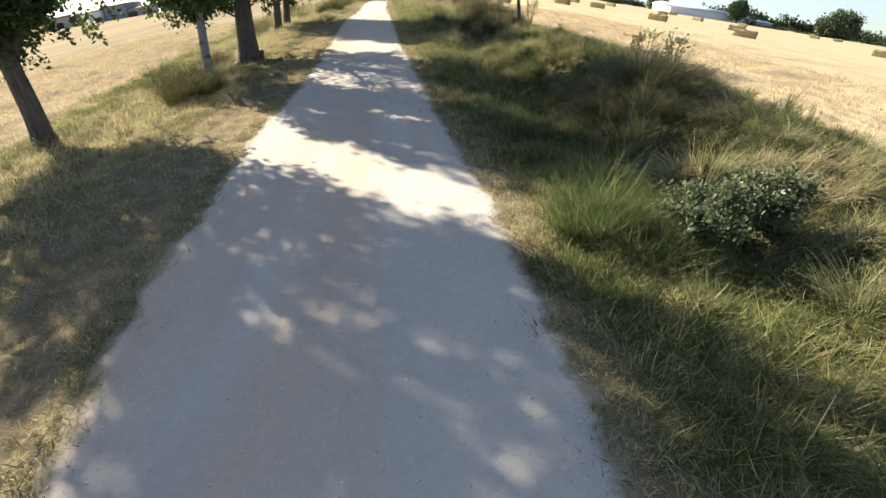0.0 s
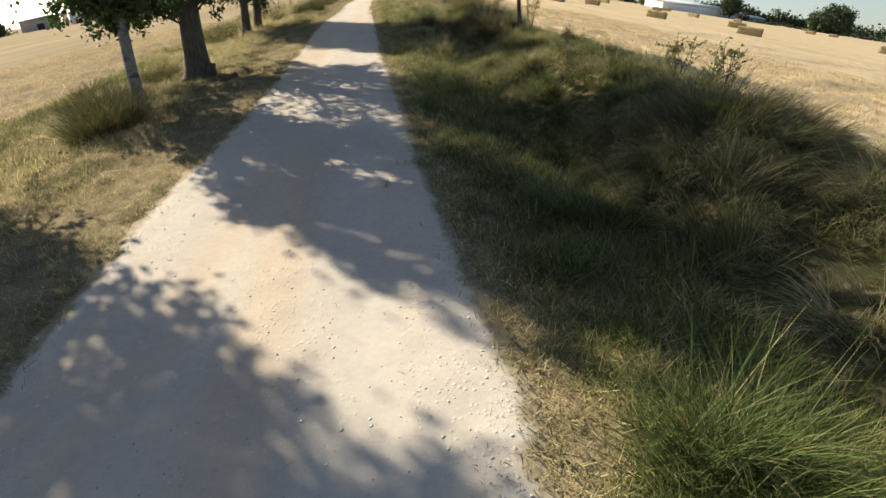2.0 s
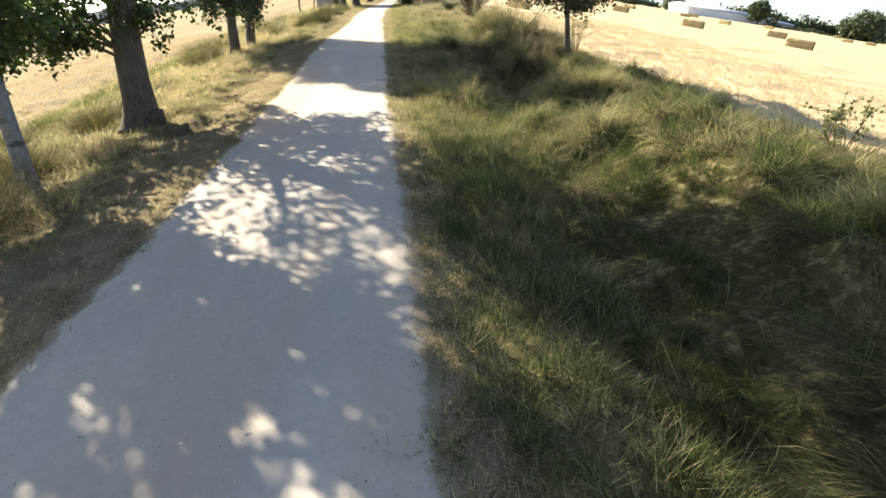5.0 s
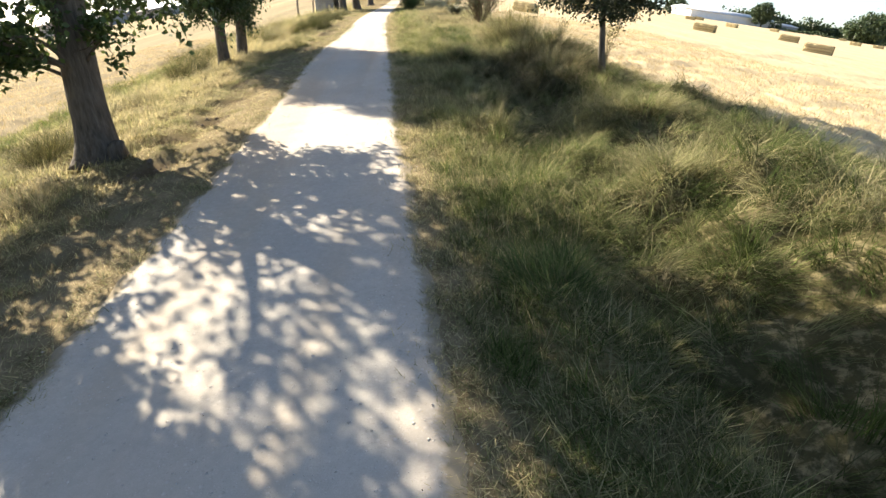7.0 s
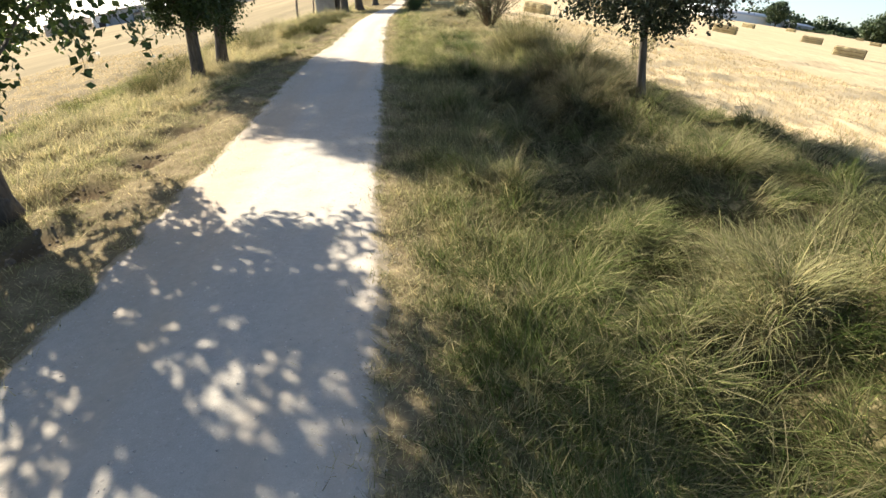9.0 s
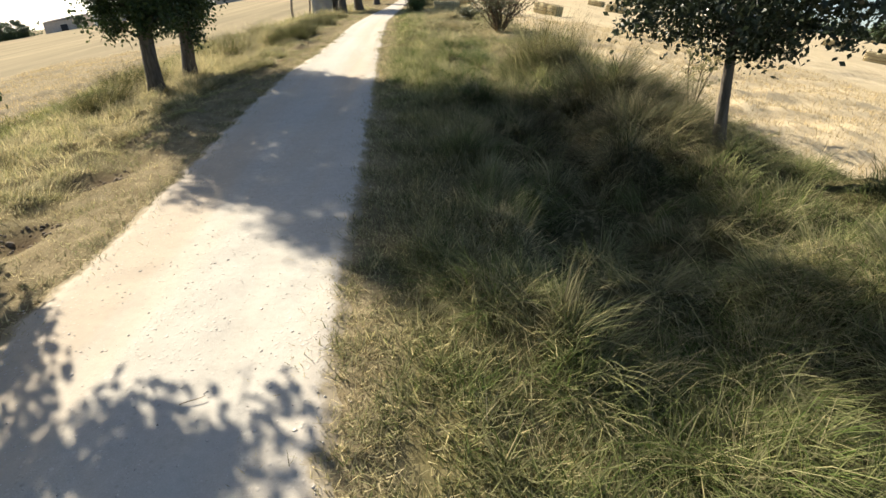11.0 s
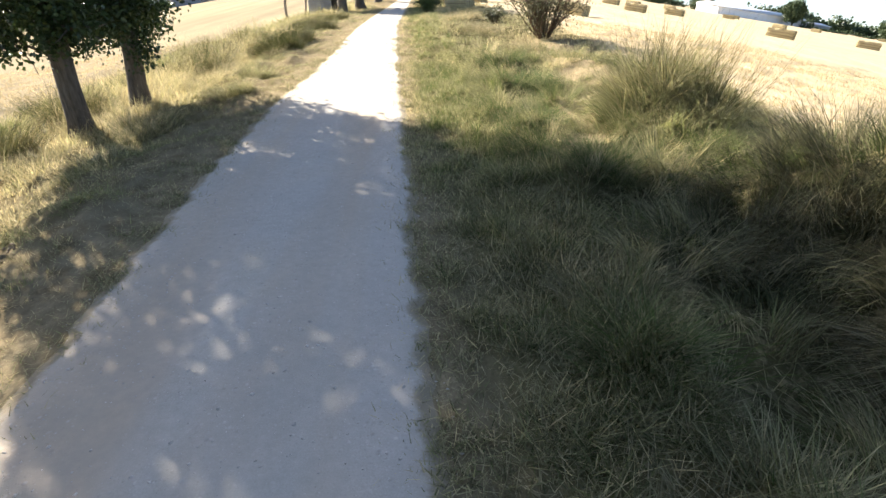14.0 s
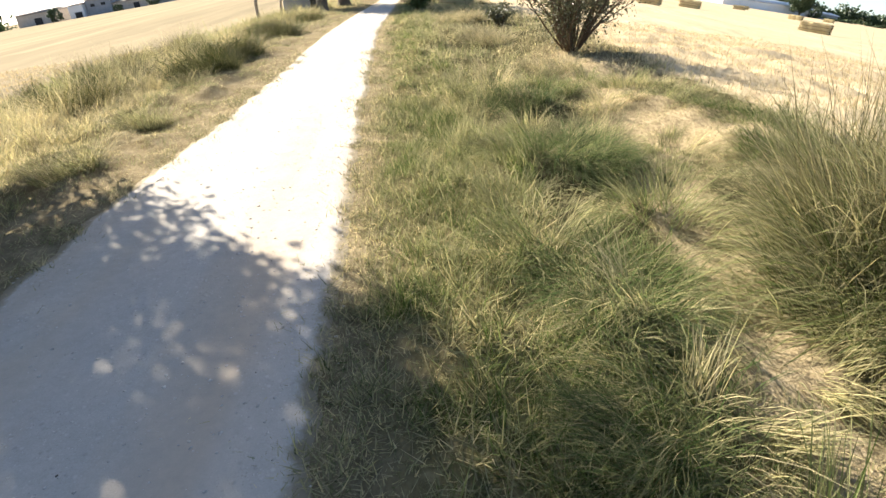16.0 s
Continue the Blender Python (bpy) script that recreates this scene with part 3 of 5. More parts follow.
    if gap:
        across = 0.76 * centres[:, 0] + 0.65 * centres[:, 1]
        hole = (across > gap[0]) & (across < gap[1]) & (centres[:, 2] > gap[2]) & (centres[:, 2] < gap[3])
        centres, u, m = centres[~hole], u[~hole], int((~hole).sum())
    if airy:
        keep = (r.uniform(0, 1, m) > airy) | (u[:, 2] > -0.15)
        centres, m = centres[keep], int(keep.sum())
    if ends:
        near = np.array(ends)[r.integers(0, len(ends), m // 4)] + r.normal(size=(m // 4, 3)) * 0.12
        centres[: m // 4] = near
    spread = crown_r * (r.uniform(0.05, 0.085, m) if tight or shell else r.uniform(0.09, 0.17, m))
    s = Soup()
    v, f, tone = leaf_cloud(centres, spread, clump, leaf, r)
    s.add(v, f, tone)
    for bx, by, bz, br, bn in boughs:
        wood = Soup()
        foot = np.array([np.interp(0.72 * bz, hh, cx), np.interp(0.72 * bz, hh, cy), 0.72 * bz])
        add_tube(wood, bent(foot, (bx, by, bz), 8, 0.05, r), np.linspace(0.028, 0.010, 8), 6)
        for q in range(5):
            add_tube(wood, bent((bx, by, bz), np.array([bx, by, bz]) + r.normal(size=3) * br * 0.7, 4, 0, r), np.linspace(0.012, 0.004, 4), 4)
        part("limb", wood.mesh("limb", True), bark, root)
        v, f, tone = leaf_cloud(np.array([bx, by, bz]) + r.normal(size=(bn // 40, 3)) * br * np.array([0.5, 0.5, 0.4]), br * 0.2, 40, leaf, r)
        s.add(v, f, tone)
    if fringe:
        for k in range(26):
            a = r.uniform(0, 2 * math.pi)
            rr = crown_r * r.uniform(0.5, 1.0)
            b = np.array([math.cos(a) * rr + offset[0], math.sin(a) * rr + offset[1], crown_z0 + r.uniform(0.3, 0.8)])
            e = b + np.array([math.cos(a) * r.uniform(0.1, 0.3), math.sin(a) * r.uniform(0.1, 0.3), -r.uniform(0.5, 1.2) * fringe])
            p = bent(b, e, 6, 0.05, r)
            add_tube(s, p, np.linspace(0.006, 0.002, 6), 4, tone=0.1)
            v, f, tone = leaf_cloud(p, 0.05, 7, leaf, r)
            s.add(v, f, tone)
    part("crown", s.mesh("crown", tones=True), foliage, root)
    return root


tree(-5.3, 7.9, 0.145, 7.0, 1.28, 1.2, 62000, 0.08, "roadside tree with a forked leaning grey-brown trunk on dry grass", 1, lean=(-0.1, 0.0), fork=1.15, taper=0.12, offset=(0.0, 0.1), shell=True)
tree(-3.82, 10.9, 0.088, 5.5, 1.0, 1.3, 44000, 0.08, "slim tree with pale ringed bark beside rushes", 2, bark=PALE_BARK, lean=(0.45, 0.2), limbs=6, offset=(-0.05, 0.05), shell=True, boughs=((0.25, 0.35, 4.95, 0.75, 1500),))
tree(-3.6, 13.25, 0.215, 6.6, 1.5, 1.25, 25000, 0.085, "thick-trunked tree with a knotty flared foot and airy crown", 3, lean=(0.3, 0.5), burl=True, limbs=12, clump=120, fringe=0.45, offset=(0.0, 0.72), taper=0.22, airy=0.5, gap=(-0.55, -0.02, 3.75, 4.9), boughs=((0.75, 1.15, 4.6, 1.05, 4200), (-0.75, -0.2, 1.25, 0.42, 700), (-1.15, 0.35, 1.3, 0.45, 700), (-0.85, -0.95, 1.5, 0.45, 700), (-0.5, -1.3, 1.4, 0.4, 600), (-1.25, -0.55, 1.6, 0.45, 700), (-0.2, -0.55, 1.5, 0.36, 480), (0.5, -0.1, 1.4, 0.3, 300), (-1.0, 0.7, 2.1, 0.45, 640), (-0.15, 1.75, 2.3, 0.4, 560), (0.3, 1.7, 2.25, 0.4, 560), (0.7, 1.6, 2.3, 0.38, 480), (-0.1, 2.1, 1.8, 0.26, 240), (0.1, 1.5, 2.2, 0.5, 600), (0.4, 1.4, 2.6, 0.5, 560), (-0.1, 1.75, 3.0, 0.5, 480)))
tree(-4.42, 20.85, 0.135, 6.1, 1.25, 1.12, 72000, 0.065, "dense dark-crowned tree standing close to its neighbour", 4, lean=(0.3, -0.1), fringe=0, offset=(0, -0.2), taper=0.05, foliage=LEAF_SHADE, tight=True, shell=True, boughs=((0.4, -0.3, 1.35, 0.36, 1000), (-0.4, -0.1, 1.3, 0.36, 1000), (0.05, 0.35, 1.4, 0.36, 1000)))
tree(-4.42, 22.45, 0.14, 6.2, 1.36, 1.12, 74000, 0.065, "dense dark-crowned tree in rough pale grass", 5, lean=(0.35, 0.1), fringe=0, offset=(0, 0.10), taper=-0.12, foliage=LEAF_SHADE, tight=True, shell=True, boughs=((0.4, -0.25, 1.4, 0.36, 1000), (-0.4, 0.15, 1.35, 0.36, 1000), (0.1, 0.4, 1.45, 0.36, 1000), (1.0, 0.85, 5.0, 0.8, 2600)))
tree(-3.9, 42.2, 0.23, 7.0, 1.7, 1.3, 9000, 0.14, "dark-trunked tree beside a concrete block", 6)
tree(-4.5, 43.6, 0.20, 7.0, 1.7, 1.3, 9000, 0.14, "dark-trunked tree among others by the track", 7)
tree(-3.4, 45.4, 0.24, 7.2, 1.8, 1.4, 9000, 0.14, "dark-trunked tree at the far track edge", 8)
tree(-3.3, 58.0, 0.22, 7.0, 1.8, 1.4, 7000, 0.16, "far dark tree leaning shade over the track", 9)
tree(-3.3, 72.0, 0.22, 7.0, 1.9, 1.4, 7000, 0.16, "distant dark tree beside the track", 10)
tree(3.17, 15.42, 0.062, 1.95, 1.0, 0.86, 19000, 0.05, "young plum-dark tree with a slim straight trunk at the field edge", 11, foliage=LEAF_DARK, bark=BARK, limbs=7, fringe=0.2, lean=(-0.2, 0.0), tight=True)


# ---- shrubs and herbs ----
def shrub(name, x, y, wide, tall, stems, leaves, leaf, foliage, label, seed, thick=0.014, bare=0.25, flowers=0, upright=0.5):
    r = np.random.default_rng(100 + seed)
    root = thing(name, None, None, label, "shrub" if name != "sapling" else "sapling")
    root.location = (x, y, at(x, y) - 0.03)
    tips = []
    for k in range(stems):
        s = Soup()
        a = r.uniform(0, 2 * math.pi)
        q = math.sqrt(r.uniform(0.02, 1)) * wide
        e = np.array([math.cos(a) * q, math.sin(a) * q, tall * (1 - (1 - upright) * (q / wide) ** 2) * r.uniform(0.75, 1.05)])
        b = np.array([math.cos(a), math.sin(a), 0]) * 0.08 * wide
        p = bent(b, e, 9, 0.12 * (q / wide), r)
        add_tube(s, p, np.linspace(thick, thick * 0.25, 9), 5)
        for j in range(4):
            i = r.integers(3, 8)
            e2 = p[i] + np.array([r.normal() * 0.22, r.normal() * 0.22, r.uniform(0.02, 0.3)]) * tall * 0.6
            p2 = bent(p[i], e2, 5, 0.0, r)
            add_tube(s, p2, np.linspace(thick * 0.45, thick * 0.12, 5), 4)
            tips += [p2[4], p2[3], p2[2]]
        tips += [p[i] for i in range(int(9 * bare) + 1, 9)]
        part("stem", s.mesh("stem", True), TWIG, root)
    tips = np.array(tips)
    s = Soup()
    v, f, tone = leaf_cloud(tips, (0.012 if name == "sapling" else 0.045) * (wide + tall), max(1, int(leaves / len(tips))), leaf, r)
    s.add(v, f, tone)
    part("foliage", s.mesh("foliage", tones=True), foliage, root)
    if flowers:
        s = Soup()
        pick = tips[r.integers(0, len(tips), flowers)] + np.array([0, 0, 0.02])
        v, f, tone = leaf_cloud(pick, 0.012, 6, leaf * 0.7, r)
        s.add(v, f, np.clip(tone + 0.3, 0, 1))
        part("flower_heads", s.mesh("flower_heads", tones=True), FLOWER, root, "small pale woolly flower heads")["kind"] = "stuff"
    return root


FLOWER = leaf_material("pale_flower_heads", (0.30, 0.30, 0.22), (0.55, 0.55, 0.45), 0.2)
shrub("herb_bush", 1.95, 3.05, 0.36, 0.42, 34, 5600, 0.036, HERB, "grey-green broad-leaved herb bush with pale heads in the verge", 1, 0.006, 0.2, 45, 0.6)
shrub("herb_bush", 2.38, 3.15, 0.33, 0.44, 28, 4600, 0.036, HERB, "grey-green herb bush beside dry orange grass", 2, 0.006, 0.2, 35, 0.6)
shrub("sapling", 4.35, 10.1, 0.22, 0.74, 8, 900, 0.034, SAPLING, "sparse leafy sapling at the stubble edge", 3, 0.008, 0.35, 0, 0.85)
shrub("sapling", 4.42, 9.15, 0.26, 0.82, 8, 950, 0.034, SAPLING, "sparse upright sapling beside a grass heap", 4, 0.008, 0.35, 0, 0.85)
shrub("sapling", 3.9, 17.6, 0.26, 0.95, 9, 900, 0.03, YELLOWING, "thin yellowing sapling behind the plum-dark tree", 5, 0.007, 0.3, 0, 0.8)
shrub("thorn_bush", 2.55, 26.6, 1.0, 1.35, 50, 7500, 0.042, OLIVE, "rounded brown-stemmed thorn bush on pale grass", 6, 0.018, 0.12, 0, 0.7)
shrub("thorn_bush", 0.15, 37.0, 0.55, 0.9, 26, 3600, 0.06, LEAF, "low dark green bush at the track edge", 7, 0.012, 0.15, 0, 0.6)
shrub("thorn_bush", 2.1, 31.5, 0.40, 0.55, 20, 1800, 0.05, OLIVE, "small olive-brown bush in pale grass", 8, 0.01, 0.2, 0, 0.6)


# ---- bales ----
def straw_bale():
    root = thing("straw_bale", None, None, "large rectangular pressed straw bale lying on the stubble", "straw bale", "bales on the stubble field")
    L, W, H = 1.5, 0.62, 0.53
    bm = bmesh.new()
    bmesh.ops.create_cube(bm, size=1)
    bmesh.ops.subdivide_edges(bm, edges=bm.edges[:], cuts=9, use_grid_fill=True)
    r = np.random.default_rng(5)
    for v in bm.verts:
        p = np.array(v.co) * 2
        q = np.sign(p) * np.minimum(1, np.abs(p)) * (1 - 0.03 * (np.abs(p) ** 6).sum() / 3 * (np.abs(p) > 0.9).sum())
        flake = 0.012 * math.sin(p[0] * 23) + 0.008 * r.normal()
        v.co = Vector((q[0] * L / 2 + 0.01 * r.normal(), q[1] * (W / 2 + flake), (q[2] + 1) * H / 2 + (flake if p[2] > 0 else 0)))
    me = bpy.data.meshes.new("body")
    bm.to_mesh(me)
    bm.free()
    part("body", me, STRAW, root)
    for k in range(4):
        y = -W / 2 + W * (k + 0.5) / 4
        e = 0.012
        pts = [(-L / 2 - e, y, 0.03), (-L / 2 - e, y, H - 0.03), (-L / 2 + 0.06, y, H + e), (L / 2 - 0.06, y, H + e), (L / 2 + e, y, H - 0.03), (L / 2 + e, y, 0.03)]
        s = Soup()
        add_tube(s, pts, [0.009] * 6, 5)
        part("twine", s.mesh("twine"), TWINE, root, "thin dark baler twine")
    for k in range(2):
        z = H * (0.36 + 0.3 * k)
        s = Soup()
        e = W / 2 + 0.018
        add_tube(s, [(-L / 2, -e, z), (-0.4, -e - 0.004, z - 0.01), (0.4, -e - 0.004, z + 0.01), (L / 2, -e, z)], [0.011] * 4, 5)
        part("twine", s.mesh("twine"), TWINE, root, "thin dark baler twine")
    return root


BALES = [(24.2, 39.2), (33.0, 55.0), (21.6, 48.0), (43.0, 82.0), (66.0, 108.0), (44.0, 96.0), (21.0, 62.0), (15.6, 56.5), (22.5, 76.0), (16.8, 66.0),
         (6.9, 41.0), (70.0, 93.0), (80.0, 100.0), (38.2, 42.5), (103.0, 138.0), (33.0, 91.0), (52.0, 109.0), (1.7, 42.0), (3.0, 48.0)]


def place_bale(k, x, y):
    g = np.random.default_rng(50 + k)
    slope = math.degrees(math.atan(0.18)) if x > 4 else 0
    yaw = -48 + g.uniform(-9, 9)
    m = Matrix.Translation((x, y, at(x, y) - 0.03)) @ pose(0, 0, 0, 0, slope, 0) @ pose(0, 0, 0, 0, 0, yaw)
    return m


bale = straw_bale()
bale.matrix_basis = place_bale(0, *BALES[0])
for k, (x, y) in enumerate(BALES[1:], 1):
    copy_thing(bale, place_bale(k, x, y))


# ---- far buildings, trees and hedges ----
def shed(name, x, y, w, d, h, wall, roof, label, door=None, windows=(), gable=0.0):
    """A shed whose floor and eaves follow the fall of the land."""
    root = thing(name, None, None, label, "building")
    root.location = (x, y, at(x, y) - 0.5)
    fall = (at(x + w / 2, y) - at(x - w / 2, y)) / w
    h = h + 0.5

    def lean(me):
        co = np.zeros(len(me.vertices) * 3, dtype=np.float32)
        me.vertices.foreach_get("co", co)
        co = co.reshape(-1, 3)
        co[:, 2] += fall * co[:, 0]
        me.vertices.foreach_set("co", co.ravel())
        return me

    part("wall", lean(bevel_box("wall", -w / 2, 0, 0, w / 2, d, h, 0.05)), wall, root)
    o = 0.25
    v = np.array([(-w / 2 - o, -o, h + 0.004), (w / 2 + o, -o, h + 0.004), (w / 2 + o, d + o, h + 0.004), (-w / 2 - o, d + o, h + 0.004),
                  (-w / 2 - o, -o, h + 0.15), (w / 2 + o, -o, h + 0.15), (w / 2 + o, d + o, h + 0.15), (-w / 2 - o, d + o, h + 0.15),
                  (-w / 2 - o, d / 2, h + 0.15 + gable), (w / 2 + o, d / 2, h + 0.15 + gable)])
    s = Soup().add(v, np.array([(0, 3, 2, 1), (0, 1, 5, 4), (2, 3, 7, 6), (4, 5, 9, 8), (6, 7, 8, 9)]))
    s.f3.append(np.array([(0, 4, 8), (0, 8, 7), (0, 7, 3), (1, 9, 5), (1, 6, 9), (1, 2, 6)]))
    part("roof", lean(s.mesh("roof")), roof, root)
    if door:
        cx, dw, dh, mat = door
        part("door", lean(bevel_box("door", cx - dw / 2, -0.10, 0.3, cx + dw / 2, 0.02, dh + 0.5, 0.03)), mat, root, "wide vehicle door")
    for cx, cz, ww, wh in windows:
        part("window", lean(bevel_box("window", cx - ww / 2, -0.07, cz + 0.5, cx + ww / 2, 0.02, cz + wh + 0.5, 0.02)), DARK, root, "dark window opening")
    return root


shed("farm_shed", -92, 160, 8.4, 8, 2.5, STUCCO, ROOF, "low sand-coloured farm shed with a dark doorway", (1.0, 1.8, 1.5, DARK), (), 0.5)
shed("warehouse", -81.5, 160, 3.6, 9, 2.7, WHITEWALL, ROOF, "white-fronted warehouse with a dark lower door", (0.4, 1.7, 1.2, DARK), (), 0.3)
shed("warehouse", -76.4, 161, 6.2, 10, 3.3, GREYWALL, ROOF, "tall grey warehouse wing with a flat roof", None, [(-1.4, 1.8, 1.0, 0.6), (1.2, 1.8, 1.0, 0.6)], 0.2)
shed("farm_shed", -69, 161, 8.0, 8, 1.7, STUCCO, ROOF, "long low shed with dull roof sheets", (1.6, 1.4, 1.2, DARK), [(-2.2, 0.6, 0.9, 0.5)], 0.4)
shed("farm_shed", -59.5, 162, 9.5, 8, 1.7, GREYWALL, PALEROOF, "long pale-roofed grey farm building", None, [(-2.6, 0.6, 0.9, 0.5), (0.4, 0.6, 0.9, 0.5), (3.0, 0.6, 0.9, 0.5)], 0.5)
shed("farm_shed", -48, 164, 10, 8, 1.7, STUCCO, PALEROOF, "far pale-roofed farm building", None, [(-2, 0.6, 0.9, 0.5), (2, 0.6, 0.9, 0.5)], 0.5)
shed("hangar", 87.6, 160, 24.5, 12, 1.7, WHITEWALL, PALEROOF, "long white-walled hangar with a pale metal roof", None, (), 0.8)
shed("farm_shed", 106.5, 166, 8, 7, 1.2, GREYWALL, PALEROOF, "low grey shed behind the stubble field", None, (), 0.4)


def far_tree(name, x, y, wide, tall, seed, label, clumps=70, z_low=0.12):
    r = np.random.default_rng(300 + seed)
    root = thing(name, None, None, label, "tree")
    root.location = (x, y, at(x, y) - 0.2)
    s = Soup()
    add_tube(s, bent((0, 0, 0), (0.1, 0, tall * 0.6), 6, 0, r), np.linspace(tall * 0.04, tall * 0.015, 6), 7)
    part("trunk", s.mesh("trunk", True), BARK, root)
    u = r.normal(size=(clumps, 3))
    u /= np.linalg.norm(u, axis=1)[:, None]
    u *= r.uniform(0.5, 1, clumps)[:, None] ** 0.5
    c = u * np.array([wide, wide, tall * (0.5 - z_low / 2)]) + np.array([0, 0, tall * (0.5 + z_low / 2)])
    s = Soup()
    v, f, tone = leaf_cloud(c, 0.12 * wide, 60, 0.075 * (wide + tall) * 0.7, r)
    s.add(v, f, tone)
    part("crown", s.mesh("crown", tones=True), FAR_GREEN, root)
    return root


far_tree("tree", 127, 160, 5.3, 7.2, 1, "broad round dark green oak at the field's far edge", 120, 0.02)
far_tree("tree", 94.3, 158, 2.7, 6.2, 2, "upright grey-green tree beside the white hangar", 80, 0.18)
far_tree("tree", 99.0, 159, 1.5, 2.4, 10, "small dark bush at the hangar's end", 40, 0.0)
far_tree("tree", 78, 175, 3.0, 4.2, 3, "dark rounded tree behind the hangar", 70, 0.02)
far_tree("tree", 66, 178, 3.0, 3.6, 4, "dark rounded tree beyond the stubble", 70, 0.02)
far_tree("tree", 112, 190, 2.2, 4.6, 11, "slim dark tree in a distant row", 50, 0.05)
far_tree("tree", -85.6, 158, 1.5, 2.9, 5, "rounded bush tree between farm sheds", 60, 0.02)
far_tree("tree", -70.5, 158, 1.1, 1.5, 6, "small dark tree before the low shed", 50, 0.0)
far_tree("tree", -62.0, 158, 1.3, 2.4, 7, "small dark tree beside farm buildings", 50, 0.02)
far_tree("tree", -102, 158, 2.6, 4.2, 8, "loose green tree at the end of the sheds", 70, 0.02)
far_tree("tree", -107, 160, 2.8, 4.8, 9, "tall loose green tree at the field end", 70, 0.02)


def hedge(x0, y0, x1, y1, tall, deep, n, label, seed):
    r = np.random.default_rng(400 + seed)
    t = r.uniform(0, 1, n)
    x = x0 + (x1 - x0) * t + r.normal(0, deep, n)
    y = y0 + (y1 - y0) * t + r.normal(0, deep, n)
    top = tall * (0.6 + 0.4 * wave(t * 40, t * 0, 6, seed)) + 0.3
    z = height(x, y) + r.uniform(0, 1, n) * top
    s = Soup()
    v, f, tone = leaf_cloud(np.stack([x, y, z], -1), 0.5 * tall * 0.3, 14, 0.18 * tall + 0.25, r)
    s.add(v, f, tone)
    return thing("treeline", s.mesh("treeline", tones=True), FAR_GREEN, label, "treeline", kind="stuff")


hedge(112, 205, 175, 205, 4.6, 1.6, 700, "distant uneven line of dark green trees", 1)
hedge(150, 190, 300, 190, 4.4, 2.0, 800, "distant wood of dark green trees", 6)
hedge(30, 205, 84, 200, 2.2, 1.2, 600, "far dark hedge along the field edge", 2)
hedge(101, 163, 210, 163, 0.8, 0.6, 700, "low scrubby strip at the field's edge", 3)
hedge(-45, 205, 40, 215, 5.0, 2.5, 900, "distant dark trees closing the view ahead", 4)
hedge(-150, 168, -104, 166, 3.0, 1.4, 300, "distant trees beyond the farm sheds", 5)

# concrete block, posts
block = thing("concrete_block", bevel_box("concrete_block", -0.55, -0.5, -0.1, 0.55, 0.5, 1.05, 0.04), CONCRETE, "weathered grey concrete block beside the far trees", "concrete block")
block.matrix_basis = Matrix.Translation((-5.1, 43.2, at(-5.1, 43.2))) @ pose(0, 0, 0, 0, 0, 8)


def post(x, y, h, r0, seed):
    r = np.random.default_rng(500 + seed)
    s = Soup()
    add_tube(s, bent((0, 0, -0.1), (0.03, 0.02, h), 6, 0, r), np.linspace(r0, r0 * 0.85, 6), 9, 0.03)
    ob = thing("fence_post", s.mesh("fence_post", True), POSTWOOD, "weathered wooden fence post at the field edge", "fence post", "posts by the field")
    ob.location = (x, y, at(x, y))


post(-6.5, 42.0, 1.25, 0.07, 1)
post(-5.9, 43.5, 1.25, 0.06, 2)


